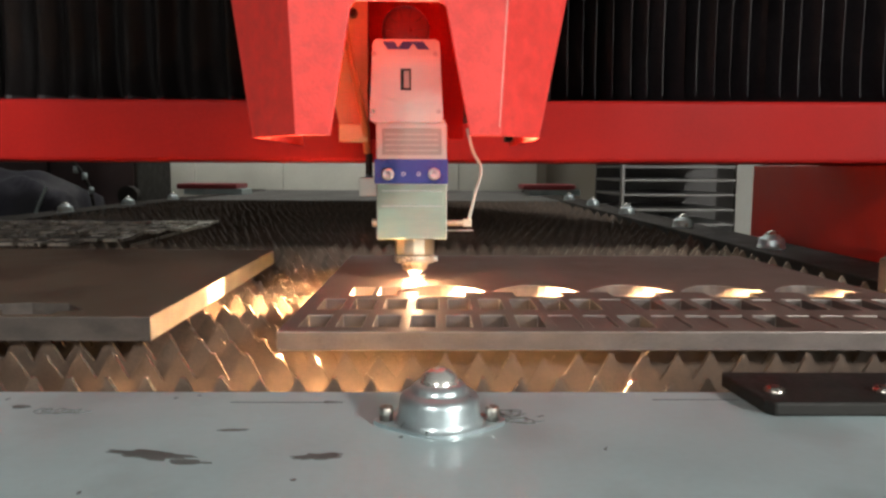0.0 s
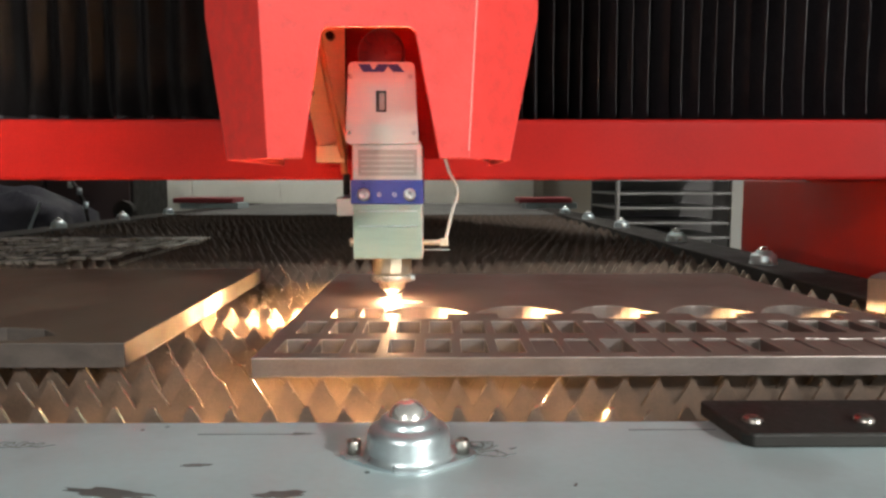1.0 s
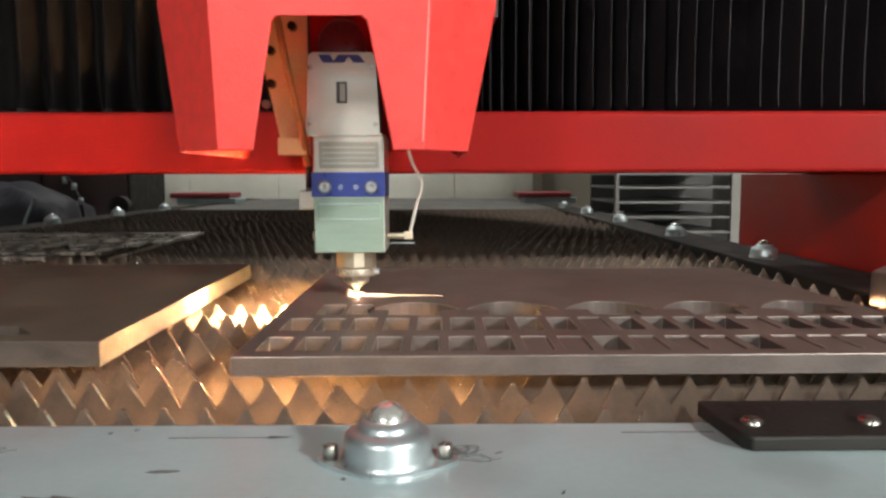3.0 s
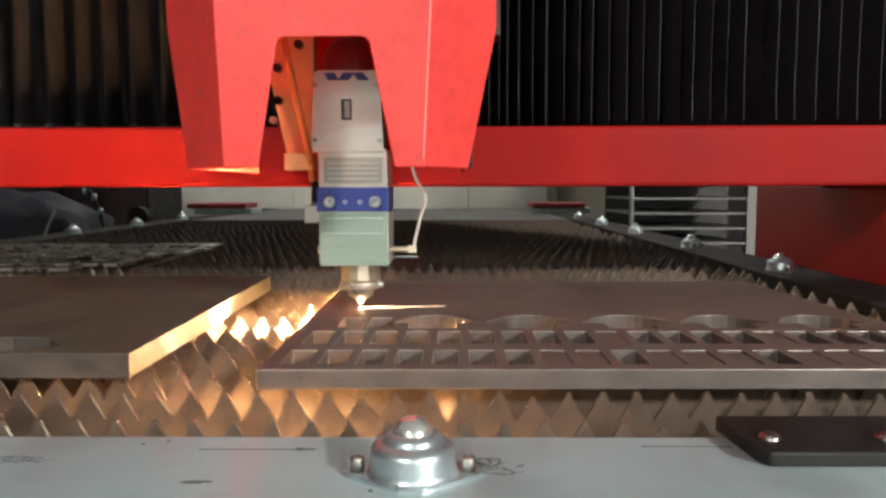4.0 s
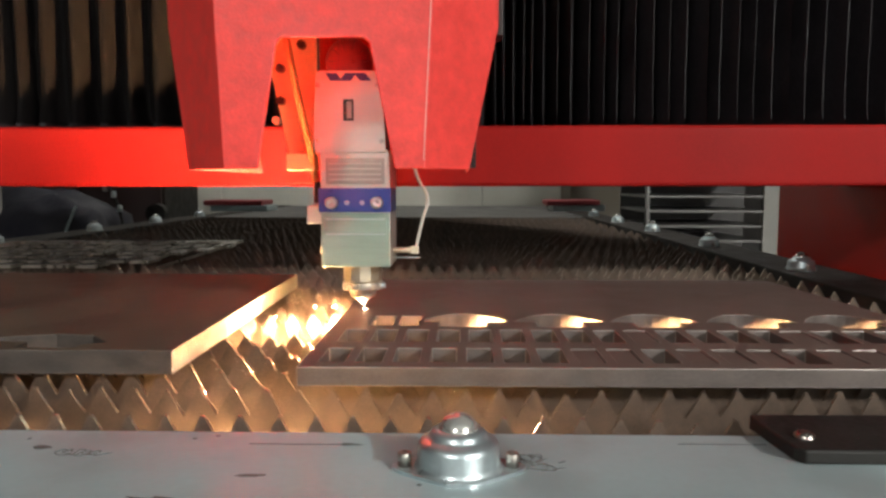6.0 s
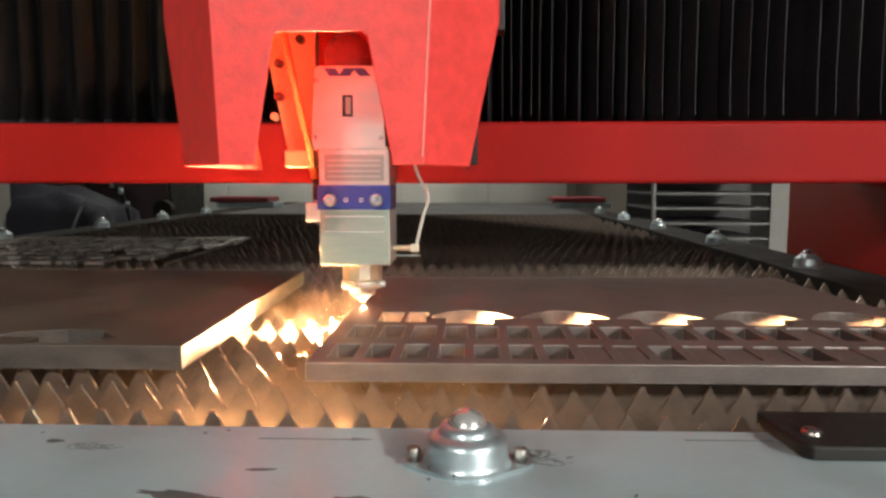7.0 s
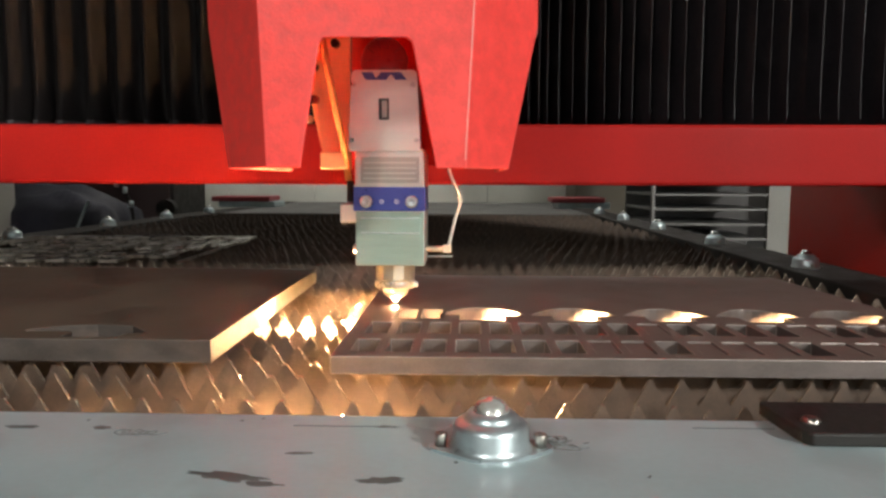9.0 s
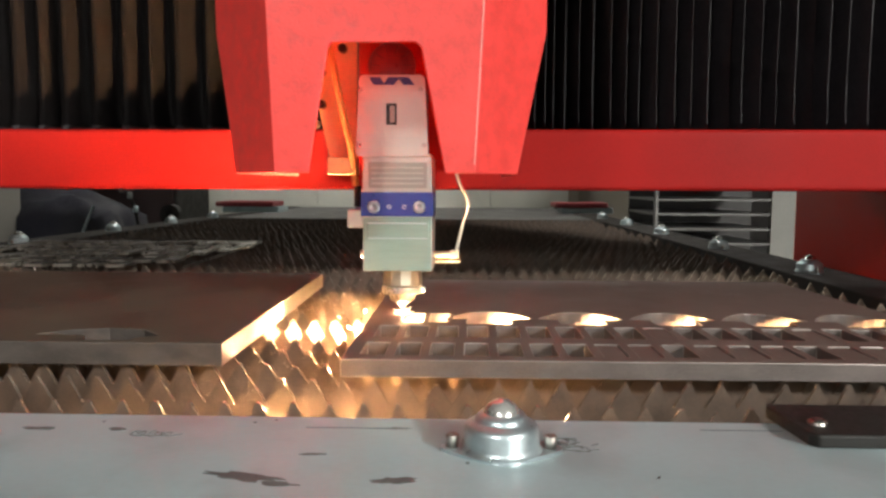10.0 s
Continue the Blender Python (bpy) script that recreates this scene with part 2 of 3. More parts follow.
# ---------------------------------------------------------------- hall
def hall():
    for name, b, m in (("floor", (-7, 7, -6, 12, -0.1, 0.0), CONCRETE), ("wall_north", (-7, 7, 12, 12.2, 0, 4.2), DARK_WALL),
                       ("wall_south", (-7, 7, -6.2, -6, 0, 4.2), FILL_WALL), ("wall_west", (-7.2, -7, -6, 12, 0, 4.2), DARK_WALL),
                       ("wall_east", (7, 7.2, -6, 12, 0, 4.2), DARK_WALL), ("ceiling", (-7.2, 7.2, -6.2, 12.2, 4.2, 4.3), FILL_WALL)):
        tagged(part(name, box(bmesh.new(), *b), m), kind="structure")
    for lx, ly, lz, lw in LAMPS:
        lamp = empty("ceiling_lamp", pose(lx, ly, lz + 0.02))
        part("housing", box(bmesh.new(), -0.32, 0.32, -0.62, 0.62, 0.012, 0.08, 0.01), SHELF_GREY, lamp)
        part("hanger", box(bmesh.new(), -0.01, 0.01, -0.01, 0.01, 0.08, 0.88 if lz < 3.5 else 0.28), SHELF_GREY, lamp)
        part("diffuser", box(bmesh.new(), -0.3, 0.3, -0.6, 0.6, 0.002, 0.012), LAMP_FACE, lamp)
        tagged(lamp, "rectangular white lamp placed out of view below the ceiling", "lamp", "hall lamps")


hall()


# ---------------------------------------------------------------- machine bed
RIGHT, LEFT, NEAR, FAR = 0.63, -1.27, 0.066, 3.2
TOP = 0.80


def bed():
    frame_thing = empty("machine_bed", pose(0, 0, 0))
    part("front_beam", box(bmesh.new(), LEFT - 0.13, RIGHT + 0.13, -0.17, NEAR, 0.50, TOP, 0.003), GREY_PAINT, frame_thing, "grey painted front beam")
    part("side_beam", box(bmesh.new(), RIGHT, RIGHT + 0.13, NEAR, 4.95, 0.50, TOP, 0.003), RAIL_IRON, frame_thing)
    part("side_beam", box(bmesh.new(), LEFT - 0.13, LEFT, NEAR, 4.95, 0.50, TOP, 0.003), RAIL_IRON, frame_thing)
    part("end_plate", box(bmesh.new(), LEFT, RIGHT, FAR, 4.95, 0.60, TOP - 0.004, 0.003), DULL_STEEL, frame_thing, "dull grey flat end plate")
    part("scrap_tray", box(bmesh.new(), LEFT, RIGHT, NEAR, FAR, 0.50, 0.52), DARK_IRON, frame_thing)
    for x in (LEFT - 0.08, RIGHT + 0.02):
        for y in (-0.12, 2.4, 4.8):
            part("leg", box(bmesh.new(), x, x + 0.06, y, y + 0.06, 0.0, 0.5, 0.002), DARK_IRON, frame_thing)
    tagged(frame_thing, "long grey steel bed of a laser cutting machine", "machine bed")


bed()


TOOTH, DEPTH, TIP = 0.028, 0.023, TOP + 0.003      # pitch and height of the slats' teeth


def slat_mesh(seed, phase=0.0, rim=SLAT_RIM):
    """A toothed support slat: low triangular teeth with burnt tips on a plain strip."""
    rnd = random.Random(seed)
    body = 0.0015
    prof = []
    x = LEFT + 0.002 + phase
    while x + TOOTH <= RIGHT - 0.002:
        drop = 0.0 if rnd.random() < 0.7 else rnd.uniform(0.001, 0.004)
        flat = rnd.uniform(0.0006, 0.0020)
        v = rnd.uniform(-0.0015, 0.0015)
        mid = x + TOOTH / 2 + v * 0.5
        prof += [(x, TIP - DEPTH + v), (mid - flat - 0.0015, TIP - drop - 0.0035), (mid - flat, TIP - drop), (mid + flat, TIP - drop - rnd.uniform(0, 0.001)), (mid + flat + 0.0015, TIP - drop - 0.004)]
        x += TOOTH
    prof.append((x, TIP - DEPTH))
    bm = bmesh.new()
    ring = []
    for px, pz in prof:
        ring.append([bm.verts.new((px, y, z)) for y, z in ((-body, 0.66), (-body, pz), (body, pz), (body, 0.66))])
    for a, b in zip(ring, ring[1:]):
        for i in range(3):
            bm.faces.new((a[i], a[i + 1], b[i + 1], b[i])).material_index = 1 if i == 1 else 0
    bm.faces.new(ring[0]), bm.faces.new(ring[-1])
    return mesh_of("slat", bm, [SLAT_STEEL, rim])


def slats():
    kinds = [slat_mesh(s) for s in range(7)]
    # Far slats get dark rims, for the little light that reaches them.
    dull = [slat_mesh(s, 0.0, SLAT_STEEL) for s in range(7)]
    y, i = 0.103, 0
    rnd = random.Random(5)
    while y < FAR - 0.03:
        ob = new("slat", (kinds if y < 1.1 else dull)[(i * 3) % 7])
        ob.matrix_basis = pose(rnd.uniform(-0.012, 0.012) if y > 0.75 else 0, y - (0.014 if i == 0 else 0) + rnd.uniform(-0.002, 0.002), 0)
        tagged(ob, "toothed steel support slat, brown and burnt from cutting", "slat", "slats of the cutting bed")
        y += 0.056
        i += 1


slats()


def slag():
    """Blobs of molten metal frozen on the slats beside the cut."""
    rnd = random.Random(17)
    bm = bmesh.new()
    for k in range(90):
        row = rnd.randint(3, 10)
        x, y = rnd.gauss(-0.20, 0.035), 0.103 + 0.056 * row
        u = abs((x - LEFT - 0.002) % TOOTH - TOOTH / 2)
        top = TIP - u / (TOOTH / 2) * DEPTH
        r = rnd.uniform(0.0006, 0.0032) if row > 5 else rnd.uniform(0.0005, 0.0014)
        made = bmesh.ops.create_icosphere(bm, subdivisions=1, radius=r)
        for v in made["verts"]:
            v.co *= rnd.uniform(0.6, 1.3)
        bmesh.ops.translate(bm, vec=(x, y - 0.0015 + rnd.uniform(-0.001, 0.002), min(top, TOP + 0.001) - rnd.uniform(0.0, 0.012)), verts=made["verts"])
    tagged(part("slag", bm, SLAT_STEEL), "frozen drops of slag on the slats", "slag", kind="stuff")


slag()


# ---------------------------------------------------------------- ball transfer units
def ball_unit():
    thing = empty("ball_transfer_unit")
    bm = bmesh.new()
    rim = []
    for k in range(48):
        a = 2 * math.pi * k / 48
        ex = abs(math.cos(a)) ** 3
        rim.append(((0.027 + 0.014 * ex) * math.cos(a), 0.027 * math.sin(a) * (1 - 0.25 * ex)))
    slab(bm, rim, [], 0.0, 0.0025, 0)
    part("flange", bm, ZINC, thing)
    cup = part("cup", lathe(bmesh.new(), crisp([(0.0278, 0.0025), (0.0264, 0.0038), (0.0254, 0.0062), (0.0248, 0.0160), (0.0238, 0.0186), (0.0212, 0.0202), (0.0186, 0.0210), (0.0176, 0.0220), (0.0168, 0.0244), (0.0146, 0.0262), (0.0122, 0.0266)], 0.0005), 40), ZINC, thing, "zinc plated stepped cup", True)
    bm = bmesh.new()
    bmesh.ops.create_uvsphere(bm, u_segments=32, v_segments=20, radius=0.0127)
    bmesh.ops.translate(bm, vec=(0, 0, 0.0232), verts=bm.verts)
    part("ball", bm, CHROME, thing, "polished steel ball", True)
    for s in (-1, 1):
        bm = bmesh.new()
        lathe(bm, [(0, 0.002), (0.0042, 0.002), (0.0042, 0.0098), (0.0036, 0.0106), (0.0022, 0.0106), (0.0020, 0.0075), (0, 0.0075)], 18, Matrix.Translation((0.033 * s, 0, 0.0005)))
        part("bolt", bm, SCREW_STEEL, thing, "", True)
    tagged(thing, "zinc ball transfer unit bolted to the machine frame", "ball transfer unit", "ball transfer units")
    return thing


first_ball = ball_unit()
first_ball.matrix_basis = pose(0, 0, TOP)
for y in (1.02, 1.555, 2.145, 2.71, 3.275):
    copy_thing(first_ball, pose(0.68, y, TOP, 0, 0, 90))
for y in (1.02, 1.58, 2.145, 2.67, 3.2):
    copy_thing(first_ball, pose(-1.323, y, TOP, 0, 0, 90))


def clamp_block():
    thing = empty("clamp_block", pose(0, 0, TOP))
    bm = bmesh.new()
    slab(bm, [(0.2165, 0.012), (0.36, 0.012), (0.36, 0.082), (0.209, 0.082), (0.2065, 0.076), (0.2115, 0.018)], [], 0.0, 0.0095, 0)
    bevelled(part("plate", bm, BLACK_RUBBER, thing), 0.0018, 3)
    for x in (0.226, 0.300):
        bm = bmesh.new()
        lathe(bm, [(0.0068, 0.0096), (0.0066, 0.0112), (0.0048, 0.0128), (0.0024, 0.0134), (0, 0.0134)], 20, Matrix.Translation((x, 0.036, 0)))
        part("bolt", bm, SCREW_STEEL, thing, "domed steel bolt", True)
    tagged(thing, "black stop plate with two domed bolts on the grey frame", "stop plate")


clamp_block()


# ---------------------------------------------------------------- sheet metal on the slats
PLATE_Z = TOP + 0.003


def arc_slot(cx):
    """A mushroom-shaped cut-out: a wide shallow cap on a narrower stem."""
    pts = [(cx - 0.026, 0.341), (cx + 0.026, 0.341), (cx + 0.026, 0.369)]
    for k in range(13):
        u = 1 - 2 * k / 12
        pts.append((cx + 0.0505 * u, 0.372 + 0.046 * (1 - abs(u) ** 2.2)))
    pts.append((cx - 0.026, 0.369))
    return pts


def rect(x0, x1, y0, y1):
    return [(x0, y0), (x1, y0), (x1, y1), (x0, y1)]


def cut_plate():
    holes = [arc_slot(0.0035 + 0.1075 * k) for k in range(5)]
    holes += [rect(-0.098, -0.073, 0.346, 0.403), rect(-0.067, -0.043, 0.347, 0.404)]
    for k in range(19):
        x = -0.120 + 0.0325 * k
        holes.append(rect(x, x + 0.023, 0.268, 0.326))
    for k in range(19):
        x = -0.123 + 0.0325 * k
        holes.append(rect(x, x + 0.023, 0.188, 0.240))
    bm = slab(bmesh.new(), [(-0.138, 0.168), (0.5135, 0.172), (0.4845, 0.716), (-0.138, 0.712)], holes, PLATE_Z, PLATE_Z + 0.0165)
    ob = bevelled(part("cut_plate", bm, [PLATE_STEEL, PLATE_EDGE, WORN_RIM]), 0.0006, 2, 2)
    tagged(ob, "dark steel plate with rows of square and mushroom-shaped cut-outs", "steel plate")


def cut_pieces():
    """Cut-out pieces that still sit in their openings, a little sunk or tilted."""
    rnd = random.Random(31)
    bm = slab(bmesh.new(), [(-0.0111, -0.0286), (0.0111, -0.0286), (0.0111, 0.0286), (-0.0111, 0.0286)], [], 0.0, 0.0158)
    bmesh.ops.bevel(bm, geom=[e for e in bm.edges if e.calc_face_angle(0) > 0.7], offset=0.0006, segments=1, affect="EDGES")
    big = mesh_of("cut_piece", bm, [PLATE_STEEL, PLATE_EDGE])
    spots = [(-0.120 + 0.0325 * k + 0.0115, 0.297) for k in (9, 14)]
    spots += [(-0.123 + 0.0325 * k + 0.0115, 0.214) for k in (7, 8, 10, 11, 12, 14, 15, 16, 18)]
    for x, y in spots:
        ob = new("cut_piece", big)
        m = pose(x, y, PLATE_Z - 0.0002 - rnd.uniform(0.0, 0.0008), rnd.uniform(-0.4, 0.4), rnd.uniform(-0.8, 0.8), 0)
        ob.matrix_basis = m @ Matrix.Diagonal((1, 0.98 if y > 0.25 else 0.89, 1, 1))
        tagged(ob, "small rectangular steel piece still sitting in its opening", "cut piece", "cut pieces in the plate")


def blank_plate():
    bm = slab(bmesh.new(), [(-0.98, 0.203), (-0.2575, 0.200), (-0.266, 0.735), (-0.98, 0.745)],
              [[(-0.408, 0.209), (-0.352, 0.210), (-0.352, 0.225), (-0.332, 0.232), (-0.36, 0.262), (-0.40, 0.268), (-0.44, 0.255), (-0.459, 0.236), (-0.408, 0.233)]], PLATE_Z, PLATE_Z + 0.0225)
    ob = bevelled(part("blank_plate", bm, [PLATE_DARK, EDGE_DARK]), 0.0009)
    tagged(ob, "thick dark steel plate with one mushroom-shaped cut-out near its rim", "steel plate")


def skeleton_sheet():
    rnd = random.Random(3)
    holes = []
    for r in range(7):
        for c in range(11):
            x, y = -1.235 + 0.058 * c + 0.012 * (r % 2), 0.99 + 0.085 * r
            if x + 0.05 > -0.66 + 0.02 * r or rnd.random() < 0.06:
                continue
            w = rnd.uniform(0.034, 0.046)
            if rnd.random() < 0.5:
                holes.append([(x, y), (x + w, y), (x + w, y + 0.06), (x + w * 0.5, y + 0.068), (x, y + 0.05)])
            else:
                holes.append([(x + 0.006, y), (x + w, y + 0.004), (x + w - 0.006, y + 0.066), (x, y + 0.058)])
    bm = slab(bmesh.new(), [(-1.262, 0.965), (-0.60, 0.975), (-0.62, 1.61), (-1.262, 1.60)], holes, PLATE_Z, PLATE_Z + 0.006)
    ob = part("skeleton_sheet", bm, [SKELETON, CUT_RIM])
    tagged(ob, "leftover steel skeleton sheet full of cut-out openings", "sheet skeleton")


def offcut():
    bm = slab(bmesh.new(), [(0.563, 0.474), (0.592, 0.405), (0.626, 0.420), (0.626, 0.52), (0.612, 0.528)], [], PLATE_Z, PLATE_Z + 0.043, 0)
    ob = bevelled(part("steel_offcut", bm, PLATE_EDGE), 0.002)
    tagged(ob, "thick bare steel offcut lying on the slats", "steel offcut")


cut_plate()
cut_pieces()
blank_plate()
skeleton_sheet()
offcut()


# ---------------------------------------------------------------- gantry
def gantry():
    thing = empty("gantry")
    part("cross_beam", box(bmesh.new(), -1.75, 1.02, 0.697, 1.05, 0.968, 1.063, 0.009, 4), RED_DIMMED, thing, "red painted cross beam")
    part("upper_beam", box(bmesh.new(), -1.75, 1.02, 0.86, 1.15, 1.063, 1.9), DARK_IRON, thing)
    part("leg", box(bmesh.new(), 0.775, 0.85, 0.42, 1.34, 0.60, 0.9675, 0.004), RED_LEG_DIMMED, thing, "red side leg, darkened for its shade")
    part("leg", box(bmesh.new(), -1.70, -1.62, 0.68, 1.34, 0.60, 0.9675, 0.004), RED_LEG_DIMMED, thing)
    part("leg_foot", box(bmesh.new(), 0.775, 0.85, 0.42, 1.34, 0.0, 0.5995), DARK_IRON, thing)
    part("leg_foot", box(bmesh.new(), -1.70, -1.62, 0.68, 1.34, 0.0, 0.5995), DARK_IRON, thing)
    tagged(thing, "red painted gantry spanning the cutting bed", "gantry")
    return thing


def bellows(x0, x1, pitch, growth, lined, seed, label):
    """A pleated cloth cover: sharp outer folds with a pale edge."""
    rnd = random.Random(seed)
    thing = empty("bellows_cover", pose(0, 0, 0))
    bm, em = bmesh.new(), bmesh.new()
    LEVELS = (0.0, 0.02, 0.045, 0.075, 0.12, 0.5, 1.0)
    flare, sweep = (0.006, 0.0) if lined else (0.03, 0.012)
    x, cols = x0, []
    while x < x1:
        p = (pitch + growth * (x - x0)) * rnd.uniform(0.7, 1.35)
        lean = rnd.uniform(-0.004, 0.004)
        out = 0.752 + rnd.uniform(-0.006, 0.006)
        if lined:
            cols += [(x, 0.815, lean * 0.5), (x + p * 0.5, out, lean)]
        else:
            cols += [(x + p * k / 8, out + 0.018 + 0.016 * math.cos(2 * math.pi * k / 8), lean) for k in range(8)]
        x += p
    rows = []
    for cx, cy, lean in cols:
        rows.append([bm.verts.new((cx + lean * (1 - z) + (sweep * (1 - z / 0.12) ** 2 if z < 0.12 else 0), cy - (flare * min(1, max(0, 0.795 - cy) / 0.035) * (1 - z / 0.12) ** 2 if z < 0.12 else 0), 1.064 + 0.62 * z)) for z in LEVELS])
        if lined and cy < 0.79 and rnd.random() < 0.92:
            w = rnd.uniform(0.0002, 0.00045)
            strips = []
            for z in (0.02, 0.045, 0.075, 0.12, 1.0):
                px, py, pz = cx + lean * (1 - z), cy - 0.0008 - (flare * (1 - z / 0.12) ** 2 if z < 0.12 else 0), 1.064 + 0.62 * z
                strips.append([em.verts.new(c) for c in ((px - w, py + 0.003, pz), (px - w, py, pz), (px + w, py, pz), (px + w, py + 0.003, pz))])
            for low, high in zip(strips, strips[1:]):
                for i in range(3):
                    em.faces.new((low[i], low[i + 1], high[i + 1], high[i]))
    for a, b in zip(rows, rows[1:]):
        for i in range(len(LEVELS) - 1):
            bm.faces.new((a[i], b[i], b[i + 1], a[i + 1]))
    foot = [r[0].co.copy() for r in rows]
    cloth = part("pleated_cloth", bm, BLACK_CLOTH if lined else LEFT_CLOTH, thing, "", not lined)
    md = cloth.modifiers.new("cloth_thickness", "SOLIDIFY")
    md.thickness = 0.0008
    # Pale hem strip holds the light that catches the folds' lower edge.
    if not lined:
        hem = bmesh.new()
        low = [hem.verts.new(c) for c in foot]
        high = [hem.verts.new(c + Vector((0, -0.0006, 0.006))) for c in foot]
        for i in range(len(foot) - 1):
            hem.faces.new((low[i], low[i + 1], high[i + 1], high[i]))
        part("hem", hem, PLEAT_EDGE, thing, "stitched hem, light on the lower folds put in its colour")
    if lined:
        tagged(part("fold_edges", em, PLEAT_EDGE, thing, "pale fold edges"), kind="stuff")
    tagged(thing, label, "bellows")
    return thing


gantry_thing = gantry()
bellows_things = []
bellows_things.append(bellows(-0.02, 1.0, 0.016, 0.028, True, 11, "black pleated bellows cover above the red beam"))
bellows_things.append(bellows(-1.7, -0.10, 0.05, 0.0, False, 12, "black pleated bellows cover with a pale lower hem"))


# ---------------------------------------------------------------- carriage with the cutting head
# built round the nozzle's tip, which stands at (0, 0, 0)
HEAD_Y, HEAD_Z = 0.4349, 0.823


def carriage():
    thing = empty("cutting_carriage")
    F = -0.189                      # the cover's front face
    B = F + 0.067                           # where its slanted cheeks end
    z0, z1, z2, z3 = 0.165, 0.2865, 0.309, 0.72

    def sheet(bm, quad):
        bm.faces.new([bm.verts.new(p) for p in quad])
    bm = bmesh.new()
    # front face round the opening, from strips
    def fold_l(z):
        return -0.104 - 0.006 * (z - z0) / 0.16
    def fold_r(z):
        return 0.0843 + 0.008 * (z - z0) / 0.16
    op = [(-0.0725, z0), (-0.0525, z1 - 0.005), (-0.048, z1), (0.029, z1), (0.0345, z1 - 0.005), (0.0572, z0)]
    loop = [(fold_l(z0), z0), op[0], op[1], op[2], op[3], op[4], op[5], (fold_r(z0), z0), (fold_r(z2), z2), (fold_r(z3), z3), (fold_l(z3), z3), (fold_l(z2), z2)]
    vs = [bm.verts.new((x, F, z)) for x, z in loop]
    es = [bm.edges.new((vs[i], vs[(i + 1) % len(vs)])) for i in range(len(vs))]
    bmesh.ops.triangle_fill(bm, use_beauty=True, edges=es)
    # slanted cheeks: narrow at the bottom, wide above
    def out_l(z):
        return -0.155 - 0.0235 * min(1, (z - z0) / 0.145)
    def out_r(z):
        return 0.1255 + 0.0295 * min(1, (z - z0) / 0.145)
    for fold, outer in ((fold_l, out_l), (fold_r, out_r)):
        for a, b in ((z0, z2), (z2, z3)):
            slope = (B - F) / (outer(z2) - fold(z2))
            ya, yb = F + slope * (outer(a) - fold(a)), F + slope * (outer(b) - fold(b))
            sheet(bm, [(fold(a), F, a), (fold(b), F, b), (outer(b), yb, b), (outer(a), ya, a)])
            sheet(bm, [(outer(a), ya, a), (outer(b), yb, b), (outer(b), B + 0.25, b), (outer(a), B + 0.25, a)])
    bmesh.ops.remove_doubles(bm, verts=bm.verts, dist=0.0003)
    cover = part("cover", bm, RED_PAINT, thing, "red folded sheet-metal cover")
    md = cover.modifiers.new("sheet_thickness", "SOLIDIFY")
    md.thickness, md.offset = 0.003, 1.0
    bevelled(cover, 0.0012)
    # bright seam along the fold
    bm = bmesh.new()
    q = [(fold_r(z0 + 0.008), z0 + 0.008), (fold_r(z3), z3)]
    vs = [bm.verts.new((x + dx, F + dy, z)) for x, z in q for dx, dy in ((-0.0004, -0.0034), (0.0004, -0.0034), (0.0004, -0.001), (-0.0004, -0.001))]
    for i in range(4):
        j = (i + 1) % 4
        bm.faces.new((vs[i], vs[j], vs[4 + j], vs[4 + i]))
    part("seam", bm, mat("pale_seam", (0.72, 0.36, 0.31), 0.5, 0, 0.2, 40, 300, 0), cover, "pale fold line")
    # back plate, in the darkened red, and bracket behind the opening
    part("back_plate", box(bmesh.new(), -0.060, 0.06, 0.055, 0.065, 0.172, 0.34, 0.001), RED_DIMMED, thing, "red mounting plate")
    bm = bmesh.new()
    slab(bm, [(-0.118, 0.36), (-0.112, 0.285), (-0.0885, 0.172), (-0.057, 0.172), (-0.057, 0.36)], [], -0.003, 0.003, 0)
    bmesh.ops.transform(bm, matrix=pose(0, 0.02, 0, 90), verts=bm.verts)
    # Beige paint turned brighter and more orange, for the cutting glow on it.
    bracket = part("bracket", bm, mat("glow_tinted_bracket_paint", (0.84, 0.54, 0.27), 0.4, 0, 0.12, 15, 300, 0.1), thing, "bracket plate, its orange colour holding the cutting glow")
    for bx, bz in ((-0.0735, 0.318), (-0.100, 0.290), (-0.100, 0.251)):
        part("bolt", cyl(bmesh.new(), (bx, 0.013, bz), 0.0058, 0.0052, 0.008, "y", 16), BLACK_GLASS, bracket)
    part("bolt", cyl(bmesh.new(), (-0.1115, 0.035, 0.229), 0.0052, 0.0048, 0.008, "y", 16), SCREW_STEEL, bracket, "bright bolt")
    part("bracket_foot", box(bmesh.new(), -0.0885, -0.055, -0.012, 0.0165, 0.166, 0.186, 0.001), bracket.data.materials[0], bracket)
    part("rear_bracket", box(bmesh.new(), 0.118, 0.140, 0.10, 0.13, 0.168, 0.6, 0.002), BLACK_RUBBER, thing)
    part("rail_end", box(bmesh.new(), 0.160, 0.168, -0.02, 0.02, 0.318, 0.7, 0.001), DARK_IRON, thing)
    part("slide", box(bmesh.new(), -0.10, 0.08, 0.13, 0.235, 0.20, 0.6, 0.002), DARK_IRON, thing)
    tube("hose", [(-0.086, -0.03, 0.345), (-0.079, -0.03, 0.30), (-0.068, -0.022, 0.235), (-0.059, -0.012, 0.185), (-0.056, -0.004, 0.150)], 0.0040, mat("orange_hose_rubber", (0.55, 0.22, 0.07), 0.5, 0, 0.15, 30, 300, 0.05), thing, "orange hose")

    # cutting head
    f = -0.0425
    first = len(thing.children)
    head = part("head_body", box(bmesh.new(), -0.0425, 0.038, f, 0.038, 0.0505, 0.183, 0.0015), BRUSHED, thing, "brushed aluminium cutting head")
